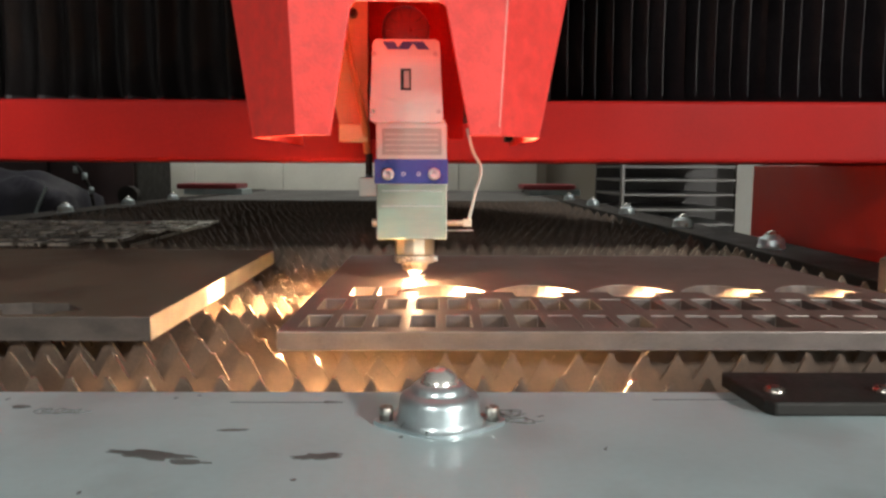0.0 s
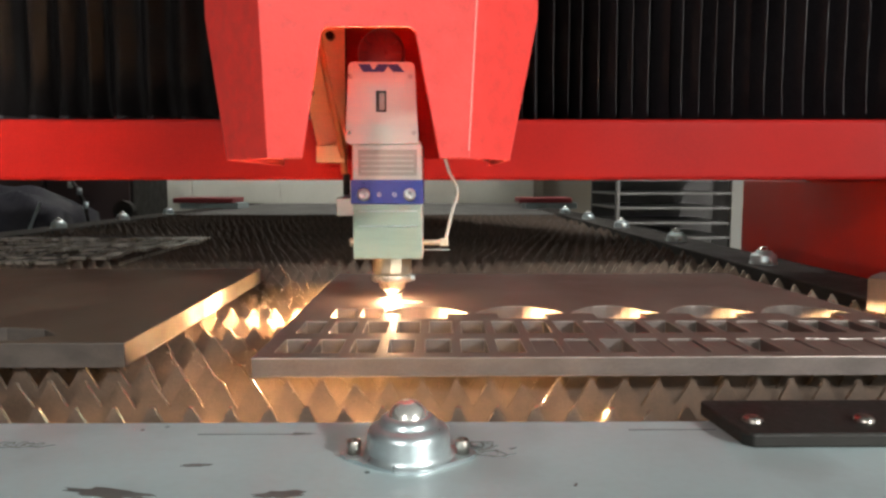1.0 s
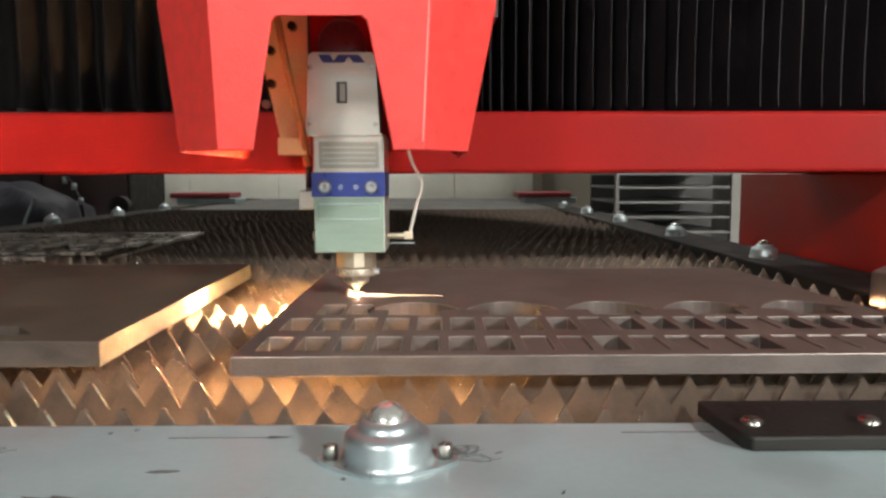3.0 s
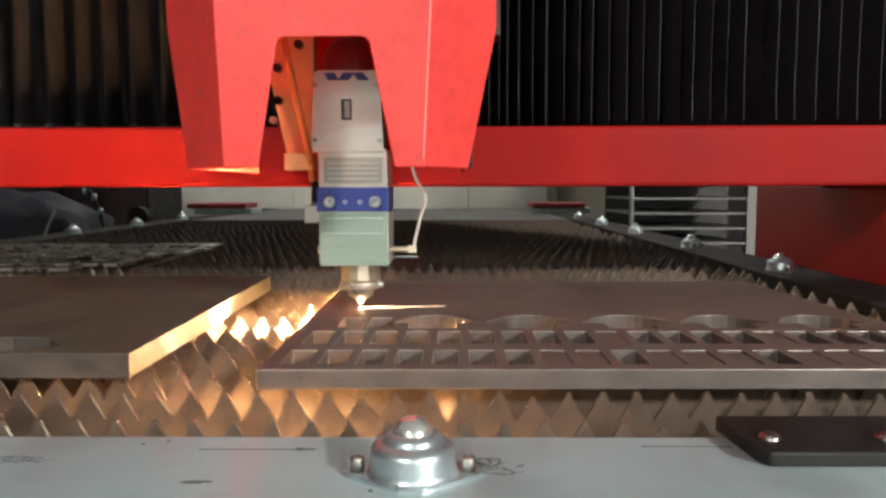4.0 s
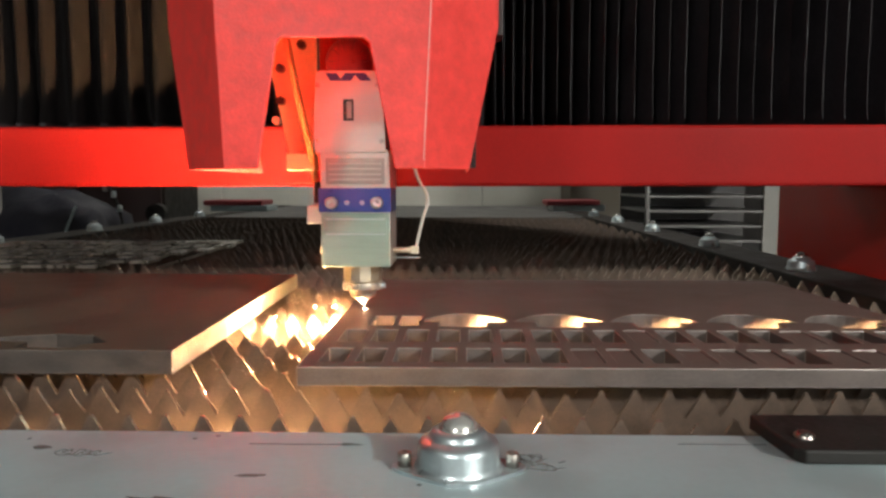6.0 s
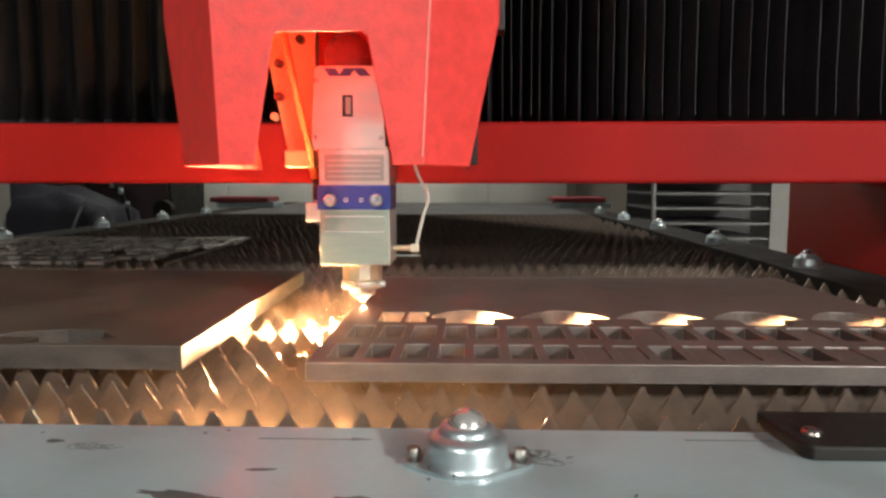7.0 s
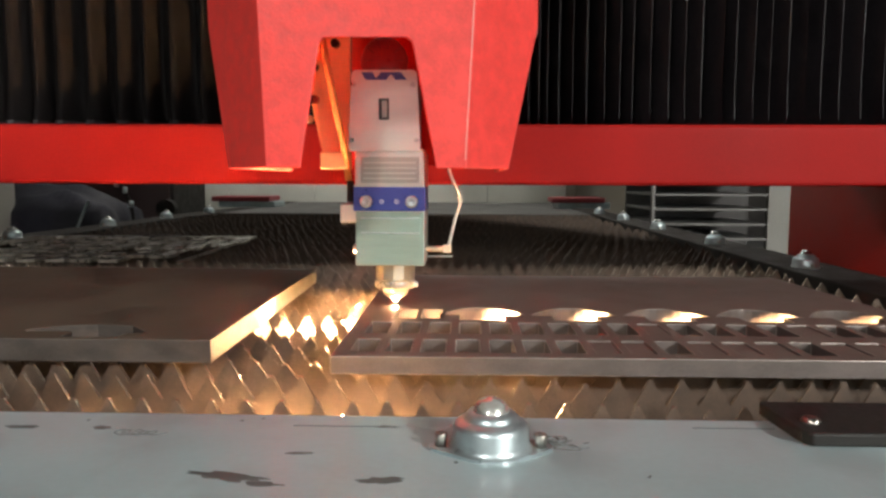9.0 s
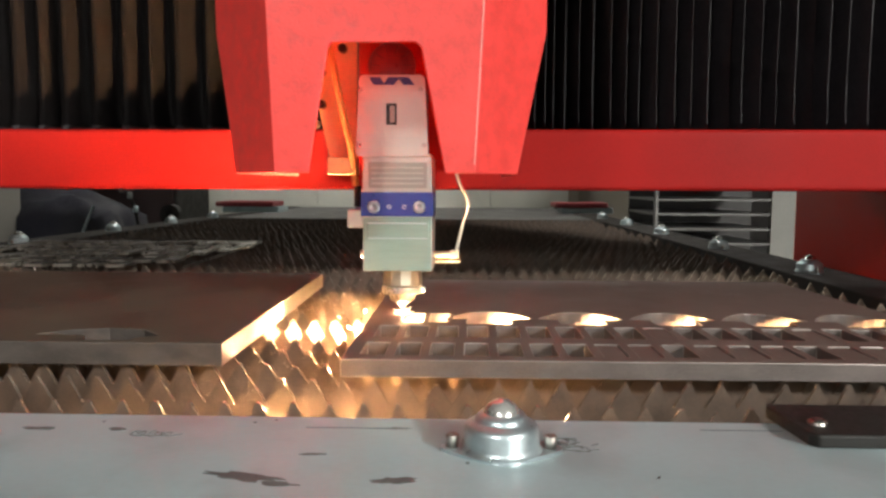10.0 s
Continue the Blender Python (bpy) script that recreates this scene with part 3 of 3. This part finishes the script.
    part("upper_panel", box(bmesh.new(), -0.036, 0.032, f - 0.0016, f + 0.001, 0.147, 0.177, 0.0012), BRUSHED_DIM, head, "recessed aluminium panel")
    for k in range(4):
        part("panel_ridge", box(bmesh.new(), -0.032, 0.028, f - 0.0021, f - 0.001, 0.1515 + 0.006 * k, 0.1528 + 0.006 * k, 0.0003), BRUSHED, head)
    part("panel_rim", box(bmesh.new(), -0.0395, 0.0355, f - 0.0009, f + 0.001, 0.1445, 0.1800, 0.0006), BRUSHED, head)
    # Middle and lower panel show the green reflection as plain colour.
    part("middle_panel", box(bmesh.new(), -0.0375, 0.034, f - 0.0013, f + 0.001, 0.0885, 0.1075, 0.0009), GREEN_SHEEN_METAL, head)
    for z in (0.0885, 0.1058):
        part("panel_ledge", box(bmesh.new(), -0.036, 0.032, f - 0.0024, f, z, z + 0.0011, 0.0003), ZINC, head)
    part("lower_panel", box(bmesh.new(), -0.0418, 0.0373, f - 0.0006, f + 0.001, 0.0512, 0.1138, 0.0005), GREEN_SHEEN_METAL, head, "lower panel with a green reflection in its colour")
    band = part("blue_band", box(bmesh.new(), -0.0445, 0.0395, f - 0.003, 0.02, 0.1145, 0.1425, 0.0012), BLUE_BAND, head, "blue anodised drawer with two knurled screws")
    for sx in (-0.029, 0.0235):
        bm = bmesh.new()
        lathe(bm, [(0, -0.001), (0.0072, 0.0), (0.0072, 0.0055), (0.0062, 0.0068), (0.003, 0.0072), (0.0024, 0.0058), (0, 0.0058)], 24, Matrix.Translation((sx, f - 0.003, 0.1285)) @ pose(0, 0, 0, 90))
        part("knurled_screw", bm, ZINC, band, "bright knurled screw", True)
    for sx in (-0.0115, 0.006):
        bm = bmesh.new()
        lathe(bm, [(0.0014, 0.0002), (0.0026, 0.0002), (0.0026, 0.0006), (0.0014, 0.0006), (0.0014, 0.0002)], 20, Matrix.Translation((sx, f - 0.003, 0.1285)) @ pose(0, 0, 0, 90))
        part("ring_mark", bm, WHITE_MARK, band)
    # upper cover plate of the head
    bm = bmesh.new()
    out = []
    for cx, cz, a0 in ((0.0275, 0.192, -90), (0.0235, 0.272, 0), (-0.0395, 0.272, 90), (-0.0435, 0.192, 180)):
        for k in range(5):
            a = radians(a0 + 22.5 * k)
            out.append((cx + 0.006 * math.cos(a), cz + 0.006 * math.sin(a)))
    slab(bm, out, [], 0.0, 0.004, 0)
    bmesh.ops.transform(bm, matrix=pose(0, f + 0.002, 0, 90), verts=bm.verts)
    cap = part("cap_plate", bm, BRUSHED, thing, "brushed cover plate with four screws")
    part("cap_housing", box(bmesh.new(), -0.045, 0.029, f + 0.0025, 0.05, 0.1875, 0.268, 0.004), DARK_IRON, thing)
    part("plate_lip", box(bmesh.new(), -0.046, 0.036, f - 0.001, 0.03, 0.1832, 0.1862, 0.0006), BRASS, thing)
    part("indicator_window", box(bmesh.new(), -0.0145, -0.0025, f - 0.0029, f, 0.222, 0.246, 0.0006), BLACK_GLASS, cap, "small dark indicator window")
    # Aluminium strip gives the dark window the look of reflecting glass.
    part("indicator_glass", box(bmesh.new(), -0.0105, -0.0045, f - 0.0035, f - 0.001, 0.2245, 0.2435, 0.0004), BRUSHED_DIM, cap)
    for sx, sz in ((-0.0455, 0.199), (0.0285, 0.199), (-0.0435, 0.262), (0.0245, 0.262)):
        part("cap_screw", cyl(bmesh.new(), (sx, f - 0.0028, sz), 0.0030, 0.0026, 0.0022, "y", 14), SCREW_STEEL, cap)
    # maker's mark as plain bars
    for bx, lean in ((-0.025, -0.003), (-0.0085, 0.003), (0.008, -0.004)):
        bm = bmesh.new()
        slab(bm, [(bx - 0.0068 - lean, 0.2668), (bx + 0.0062 - lean, 0.2668), (bx + 0.0068 + lean, 0.2755), (bx - 0.0062 + lean, 0.2755)], [], 0.0, 0.0012, 0)
        bmesh.ops.transform(bm, matrix=pose(0, f - 0.0014, 0, 90), verts=bm.verts)
        part("mark_bar", bm, BLUE_MARK, cap)
    dome = bmesh.new()
    lathe(dome, [(0.027, 0.0), (0.027, 0.006), (0.024, 0.009), (0.012, 0.011), (0, 0.0115)], 36, Matrix.Translation((-0.009, f + 0.0165, 0.287)) @ pose(0, 0, 0, 90))
    fan = part("fan_cap", dome, MAROON, thing, "round smoked cap with radial ribs", True)
    for k in range(10):
        bm = box(bmesh.new(), 0.006, 0.023, -0.0006, 0.0006, -0.0005, 0.0008)
        bmesh.ops.transform(bm, matrix=Matrix.Translation((-0.009, f + 0.0065, 0.287)) @ pose(0, 0, 0, 90) @ pose(0, 0, 0, 0, 0, 36 * k), verts=bm.verts)
        part("rib", bm, MAROON_DARK, fan)
    # side fittings
    part("side_connector", box(bmesh.new(), -0.0655, -0.0445, -0.012, 0.012, 0.099, 0.121, 0.0012), BRUSHED, thing)
    part("connector_neck", cyl(bmesh.new(), (-0.0545, 0.0, 0.136), 0.0042, 0.0042, 0.032, "z", 14), BLACK_RUBBER, thing)
    part("connector_pin", cyl(bmesh.new(), (-0.0545, 0.0, 0.124), 0.0052, 0.0052, 0.006, "z", 6), ZINC, thing)
    part("side_knob", cyl(bmesh.new(), (-0.0465, 0.0, 0.0665), 0.005, 0.005, 0.009, "x", 14), BRASS, thing)
    part("gas_fitting", cyl(bmesh.new(), (0.049, 0.0, 0.0665), 0.0035, 0.0035, 0.022, "x", 12), BRASS, thing)
    part("fitting_elbow", box(bmesh.new(), 0.058, 0.0685, -0.004, 0.004, 0.062, 0.0715, 0.0012), BRASS, thing)
    part("sensor_rod", cyl(bmesh.new(), (0.0545, 0.0, 0.0575), 0.0009, 0.0009, 0.032, "x", 8), ZINC, thing)
    tube("sensor_cable", [(0.062, -0.02, 0.178), (0.069, -0.012, 0.153), (0.0795, -0.004, 0.130), (0.073, 0.0, 0.103), (0.0655, 0.0, 0.071)], 0.0019, CABLE_WHITE, thing, "thin white sensor cable")
    # nozzle
    noz = part("nozzle_holder", lathe(bmesh.new(), crisp([(0, 0.0505), (0.0238, 0.0505), (0.0238, 0.0305), (0.0215, 0.0285), (0.0150, 0.0285)]), 12), BRASS, thing, "brass nozzle holder with flat facets")
    part("ceramic_ring", lathe(bmesh.new(), crisp([(0.010, 0.0284), (0.0240, 0.0284), (0.0248, 0.0274), (0.0248, 0.0205), (0.0232, 0.0190), (0.0168, 0.0182), (0.0152, 0.0125), (0.010, 0.0125)]), 40), mat("pale_ceramic", (0.50, 0.44, 0.36), 0.3, 0.5, 0.1, 40, 300, 0.05), noz, "pale ring", True)
    part("clamp_screw", cyl(bmesh.new(), (0.0245, -0.006, 0.0240), 0.0034, 0.0034, 0.007, "x", 12), ZINC, noz)
    part("nozzle", lathe(bmesh.new(), crisp([(0.0100, 0.0124), (0.0150, 0.0120), (0.0152, 0.0106), (0.0125, 0.0096), (0.0042, 0.0030), (0.0030, 0.0000), (0.0012, 0.0000)]), 36), BRASS, noz, "tapered brass nozzle", True)
    # the head sits a little above its first setting
    for ob in thing.children[first:]:
        for o in (ob, *ob.children):
            o.data.transform(Matrix.Translation((0, 0, 0.003)))
    tagged(thing, "laser cutting head with red cover, brushed body and brass nozzle", "laser cutting head")
    thing.matrix_basis = pose(-0.0284, HEAD_Y, HEAD_Z)
    return thing


def spark_parts(thing):
    """The glow at the cut, on the plate and below it."""
    bm = bmesh.new()
    bmesh.ops.create_icosphere(bm, subdivisions=2, radius=0.0021)
    bmesh.ops.transform(bm, matrix=Matrix.Diagonal((1.0, 1.0, 1.4, 1)), verts=bm.verts)
    flame = part("flame", bm, FLAME, thing, "white-hot cutting spot", True)
    jet = part("spark_jet", lathe(bmesh.new(), [(0, -0.0205), (0.0075, -0.0222), (0.008, -0.045), (0.012, -0.080), (0.015, -0.115), (0.012, -0.14), (0, -0.15)], 14), JET, thing, "glowing stream of sparks below the plate", True)
    jet.data.transform(Matrix(((1, 0, 0.3, 0.0062), (0, 1, 0.12, 0.0025), (0, 0, 1, 0), (0, 0, 0, 1))))
    rnd = random.Random(21)
    # Needles in a star stand in for the glare of the cutting spot.
    bm = bmesh.new()
    for k in range(26):
        a, tilt, length = rnd.uniform(0, 360), rnd.uniform(2, 38), rnd.uniform(0.005, 0.016)
        r = bmesh.ops.create_cone(bm, cap_ends=True, segments=5, radius1=0.0005, radius2=0.0001, depth=length)
        bmesh.ops.transform(bm, matrix=pose(0, 0, 0, 0, 0, a) @ pose(0, 0, 0, 0, 90 - tilt) @ Matrix.Translation((0, 0, length / 2)), verts=r["verts"])
    burst = part("spark_burst", bm, STREAK, thing, "short white-hot needles that form the glare round the cut")
    bm = bmesh.new()
    for turn, length, rad in ((0, 0.105, 0.00042), (2.2, 0.06, 0.0003), (-3.0, 0.04, 0.0004)):
        r = bmesh.ops.create_cone(bm, cap_ends=True, segments=6, radius1=rad, radius2=0.00008, depth=length)
        bmesh.ops.transform(bm, matrix=pose(0, 0, 0, 0, 90 + turn) @ Matrix.Translation((0, 0, length / 2)), verts=r["verts"])
    streak = part("spark_streak", bm, STREAK, thing, "thin trail of flying sparks")
    # Scattered sparks added as small emitters, to light the slat rows.
    bm = bmesh.new()
    for k in range(230):
        x, y, z = rnd.gauss(-0.01, 0.095), rnd.uniform(-0.345, 0.30), rnd.uniform(-0.14, -0.056)
        if y > 0.02:
            z = rnd.uniform(-0.08, -0.036)
        if -0.05 < (y / 0.056) % 1 - 0.5 < 0.0:
            y += 0.02
        length = rnd.uniform(0.006, 0.016)
        r = bmesh.ops.create_cone(bm, cap_ends=True, segments=4, radius1=0.00045, radius2=0.0002, depth=length)
        bmesh.ops.transform(bm, matrix=Matrix.Translation((x, y, z)) @ pose(0, 0, 0, rnd.uniform(-25, 25), rnd.uniform(-70, 70)), verts=r["verts"])
    tagged(part("spark_spray", bm, SPRAY, thing, "added sparks that light the slats below the plate"), kind="stuff")
    return flame, jet, burst, streak


head_thing = carriage()
flame_part, jet_part, burst_part, streak_part = spark_parts(head_thing)


# ---------------------------------------------------------------- what stands behind the machine
def back_items():
    wall = empty("partition", pose(0, 5.2, 0))
    for k in range(5):
        part("panel", box(bmesh.new(), -2.55 + 0.68 * k, -1.874 + 0.68 * k, 0, 0.05, 0.0, 2.4, 0.004), WALL_GREY, wall)
    tagged(wall, "grey-green sheet partition behind the machine", "partition")
    for x, w in ((-1.57, 0.39), (0.52, 0.35)):
        tray = empty("red_tray", pose(x, 3.95, TOP))
        part("base", box(bmesh.new(), 0.04, w, 0, 0.25, -0.004, 0.03, 0.004), GREY_PAINT, tray)
        part("lid", box(bmesh.new(), 0, w - 0.03, -0.01, 0.26, 0.031, 0.062, 0.008), TRAY_RED, tray, "faded red top")
        tagged(tray, "red capped clamp standing on the bed's far end", "clamp")
    rack = empty("storage_rack", pose(0.80, 2.7, 0))
    for x in (0.0, 0.50):
        part("post", box(bmesh.new(), x, x + (0.014 if x == 0 else 0.108), 0, 0.03, 0.0, 1.6, 0.002), SHELF_GREY if x == 0 else POST_GREY, rack)
    for z in (0.660, 0.722, 0.786, 0.851, 0.915, 0.973, 1.04):
        part("shelf", box(bmesh.new(), 0.0, 0.5, 0.005, 0.5, z - 0.010, z, 0.002), SHELF_GREY, rack)
    part("back", box(bmesh.new(), 0.0, 0.608, 0.5, 0.52, 0.0, 1.6), DARK_IRON, rack)
    tagged(rack, "narrow grey rack with close horizontal shelves", "rack")
    tan = part("cabinet", box(bmesh.new(), 0.76, 1.12, 4.6, 5.1, 0.0, 1.8, 0.005), mat("brown_cabinet_paint", (0.10, 0.085, 0.06), 0.6, 0, 0.1, 5, 80, 0.05))
    tagged(tan, "dull brown cabinet behind the machine", "cabinet")
    white = part("cabinet", box(bmesh.new(), -2.45, -2.075, 2.4, 2.8, 0.0, 1.7, 0.01), CREAM)
    tagged(white, "cream painted cabinet beside the machine", "cabinet")
    bm = bmesh.new()
    bmesh.ops.create_grid(bm, x_segments=24, y_segments=18, size=0.5)
    for v in bm.verts:
        x, y = v.co.x, v.co.y
        h = 0.62 - 0.9 * max(abs(x), abs(y)) ** 2 + 0.06 * noise.noise((x * 5, y * 5, 2.0)) + 0.03 * noise.noise((x * 12, y * 9, 5.0))
        v.co.z = max(0.0, h) if max(abs(x), abs(y)) < 0.49 else 0.0
    bmesh.ops.transform(bm, matrix=Matrix.Translation((-2.06, 2.98, 0.50)) @ Matrix.Diagonal((0.85, 0.5, 0.72, 1)), verts=bm.verts)
    cover = part("tarpaulin", bm, BLUE_CLOTH, None, "", True)
    md = cover.modifiers.new("cloth_thickness", "SOLIDIFY")
    md.thickness = 0.004
    tagged(cover, "dark blue cloth draped over stored goods", "cloth cover")
    crate = part("crate", box(bmesh.new(), -2.50, -1.62, 2.72, 3.24, 0.0, 0.498, 0.01), DARK_IRON)
    tagged(crate, "dark storage crate under a cloth cover", "crate")


    machine = empty("control_cabinet", pose(-3.07, 4.3, 0))
    part("body", box(bmesh.new(), 0.0, 1.12, 0, 0.6, 0.0, 1.9, 0.01), BLACK_RUBBER, machine)
    for k in range(2):
        part("door", box(bmesh.new(), 0.02 + 0.55 * k, 0.55 + 0.55 * k, -0.02, -0.001, 0.1, 1.85, 0.004), mat("dark_maroon_door", (0.035, 0.018, 0.018), 0.5, 0, 0.2, 5, 90, 0.1), machine)
    tagged(machine, "nearly black control cabinet standing in shadow", "cabinet")
    tube_thing = tube("steel_rod", [(-1.985, 2.6, 0.0), (-1.785, 2.6, 0.5), (-1.675, 2.6, 0.781), (-1.632, 2.6, 0.873)], 0.006, ZINC)
    tagged(tube_thing, "thin bright steel rod leaning on the bed's side", "rod")
    cord = empty("hanging_cord", pose(-1.548, 2.78, 0))
    tube("cord", [(-0.09, 0, 1.3), (-0.06, 0, 1.0), (-0.012, 0, 0.92), (0.02, 0, 0.83), (0.03, 0, 0.5), (0.03, 0, 0.0)], 0.008, BLACK_RUBBER, cord)
    for dx, z in ((-0.046, 0.948), (-0.008, 0.919), (0.018, 0.856)):
        part("fitting", lathe(bmesh.new(), [(0, -0.016), (0.011, -0.014), (0.011, 0.014), (0, 0.016)], 12, Matrix.Translation((dx, 0, z))), ZINC, cord, "bright metal fitting", True)
    tagged(cord, "dark cord with bright metal fittings hanging beside the bed", "cord")
    reel = empty("hose_reel", pose(-1.54, 3.2, 0))
    part("drum", cyl(bmesh.new(), (0, 0, 0.815), 0.05, 0.05, 0.05, "y", 24), BLACK_RUBBER, reel)
    part("stand", box(bmesh.new(), -0.02, 0.02, -0.02, 0.02, 0.0, 0.77), BLACK_RUBBER, reel)
    tagged(reel, "black hose reel on a post beside the bed", "reel")


back_items()


# ---------------------------------------------------------------- marks on the grey front beam
def marks():
    def smear(name, cx, cy, w, d, seed, label, turn=0.0):
        rnd = random.Random(seed)
        pts = []
        for k in range(22):
            a = 2 * math.pi * k / 22
            r = 1 + rnd.uniform(-0.3, 0.3)
            pts.append((w / 2 * r * math.cos(a), d / 2 * r * math.sin(a)))
        bm = slab(bmesh.new(), pts, [], 0.0, 0.0003, 0)
        bmesh.ops.transform(bm, matrix=pose(cx, cy, TOP + 0.0001, 0, 0, turn), verts=bm.verts)
        ob = part(name, bm, INK)
        tagged(ob, label, "stain")
    smear("grease_stain", -0.160, -0.050, 0.048, 0.011, 1, "dark oily smear on the grey frame", -12)
    smear("grease_stain", -0.136, -0.060, 0.022, 0.006, 2, "dark oily smear on the grey frame", -8)
    smear("grease_stain", -0.066, -0.052, 0.026, 0.009, 3, "dark oily smear on the grey frame", 8)
    smear("grease_stain", -0.277, 0.031, 0.014, 0.006, 4, "small dark spot on the grey frame")
    smear("grease_stain", -0.335, 0.030, 0.022, 0.006, 5, "small dark spot on the grey frame")
    smear("grease_stain", -0.125, -0.012, 0.016, 0.004, 6, "faint dark smear on the grey frame", 5)
    for x0, x1, y in ((-0.141, -0.066, 0.040), (0.147, 0.206, 0.046)):
        bm = box(bmesh.new(), x0, x1, y - 0.0005, y + 0.0005, TOP + 0.0001, TOP + 0.0004)
        if x0 < 0:
            vs = [bm.verts.new((x, yy, TOP + 0.00042)) for x, yy in ((x1 - 0.012, y - 0.0028), (x1 + 0.004, y), (x1 - 0.012, y + 0.0028))]
            bm.faces.new(vs)
        tagged(part("pen_line", bm, INK), "thin dark marker line drawn on the frame", "drawn line")

    # loops and scribbles in marker pen
    def scribble(cx, cy, loops, r, step, seed, squash):
        rnd = random.Random(seed)
        pts = []
        for k in range(loops * 8 + 1):
            a = 2 * math.pi * k / 8
            rr = r * (1 + rnd.uniform(-0.4, 0.4))
            pts.append((cx + step * k / 8 + rr * math.cos(a), cy + rr * squash * math.sin(a), TOP + 0.0002))
        tagged(tube("pen_scribble", pts, 0.0003, INK), "loops scribbled in dark marker on the grey frame", "drawn line")
    scribble(-0.262, 0.022, 5, 0.0045, 0.006, 1, 0.9)
    scribble(0.036, 0.018, 4, 0.008, 0.003, 2, 0.8)
    scribble(0.048, 0.004, 2, 0.009, 0.004, 3, 0.5)
    rnd = random.Random(8)
    for k in range(9):
        smear("dirt_speck", rnd.uniform(-0.34, 0.36), rnd.uniform(-0.10, 0.055), rnd.uniform(0.002, 0.006), rnd.uniform(0.001, 0.003), 40 + k, "small dark speck of dirt on the grey frame", rnd.uniform(0, 90))


marks()


# ---------------------------------------------------------------- movement
HEAD = [(0.0, -0.0284, 0.4349), (0.5, -0.0316, 0.4446), (1.0, -0.0368, 0.4510), (1.5, -0.0423, 0.4554), (2.0, -0.0499, 0.4578), (2.75, -0.0638, 0.4628), (3.5, -0.0777, 0.4662),
        (4.0, -0.0876, 0.4650), (4.5, -0.0963, 0.4641), (5.0, -0.1055, 0.4601), (5.5, -0.1124, 0.4541), (6.2, -0.1208, 0.4437), (7.0, -0.1261, 0.4309), (7.5, -0.1262, 0.4248),
        (8.0, -0.1167, 0.4213), (8.5, -0.1068, 0.4185), (9.0, -0.1022, 0.4142), (9.5, -0.1019, 0.4085), (10.0, -0.1016, 0.4027)]
FLAME_Z = [(0.0, 0.0), (1.0, -0.0005), (1.6, -0.002), (2.1, -0.0035), (3.0, -0.0052), (3.5, -0.0059), (6.0, -0.0059), (7.0, -0.0057), (8.5, -0.0056), (9.0, -0.0054), (9.5, -0.0051), (10.0, -0.0046)]

BURST = [(0.0, -0.001, 0), (0.5, -0.001, 60), (1.0, -0.001, 20), (1.5, -0.001, 80), (2.0, -0.001, 130), (3.0, -0.003, 160), (3.5, -0.009, 190), (4.0, -0.024, 200), (8.5, -0.024, 230),
         (9.5, -0.009, 250), (10.0, -0.003, 280)]
# dip and turn of the trail of sparks, which first flies along the plate and later down the cut
STREAKS = [(0.0, 60, -20), (0.5, 30, -20), (1.0, 2, -16), (1.5, 0, -12), (2.0, 0, -12), (3.5, -1, -4), (4.5, -1, 6), (5.5, -2, 12), (6.3, 40, 12), (6.8, 88, 12), (10.0, 86, 12)]


def motions():
    walk(head_thing, [(t, pose(x, y, HEAD_Z)) for t, x, y in HEAD])
    for thing in (gantry_thing, *bellows_things):
        walk(thing, [(t, pose(0, y - HEAD_Y, 0)) for t, x, y in HEAD])
    walk(flame_part, [(t, pose(0, 0, z)) for t, z in FLAME_Z])
    walk(burst_part, [(t, pose(0, 0, z, 0, 0, turn)) for t, z, turn in BURST])
    walk(streak_part, [(t, pose(0, 0, -0.0025, 0, dip, turn)) for t, dip, turn in STREAKS])


motions()
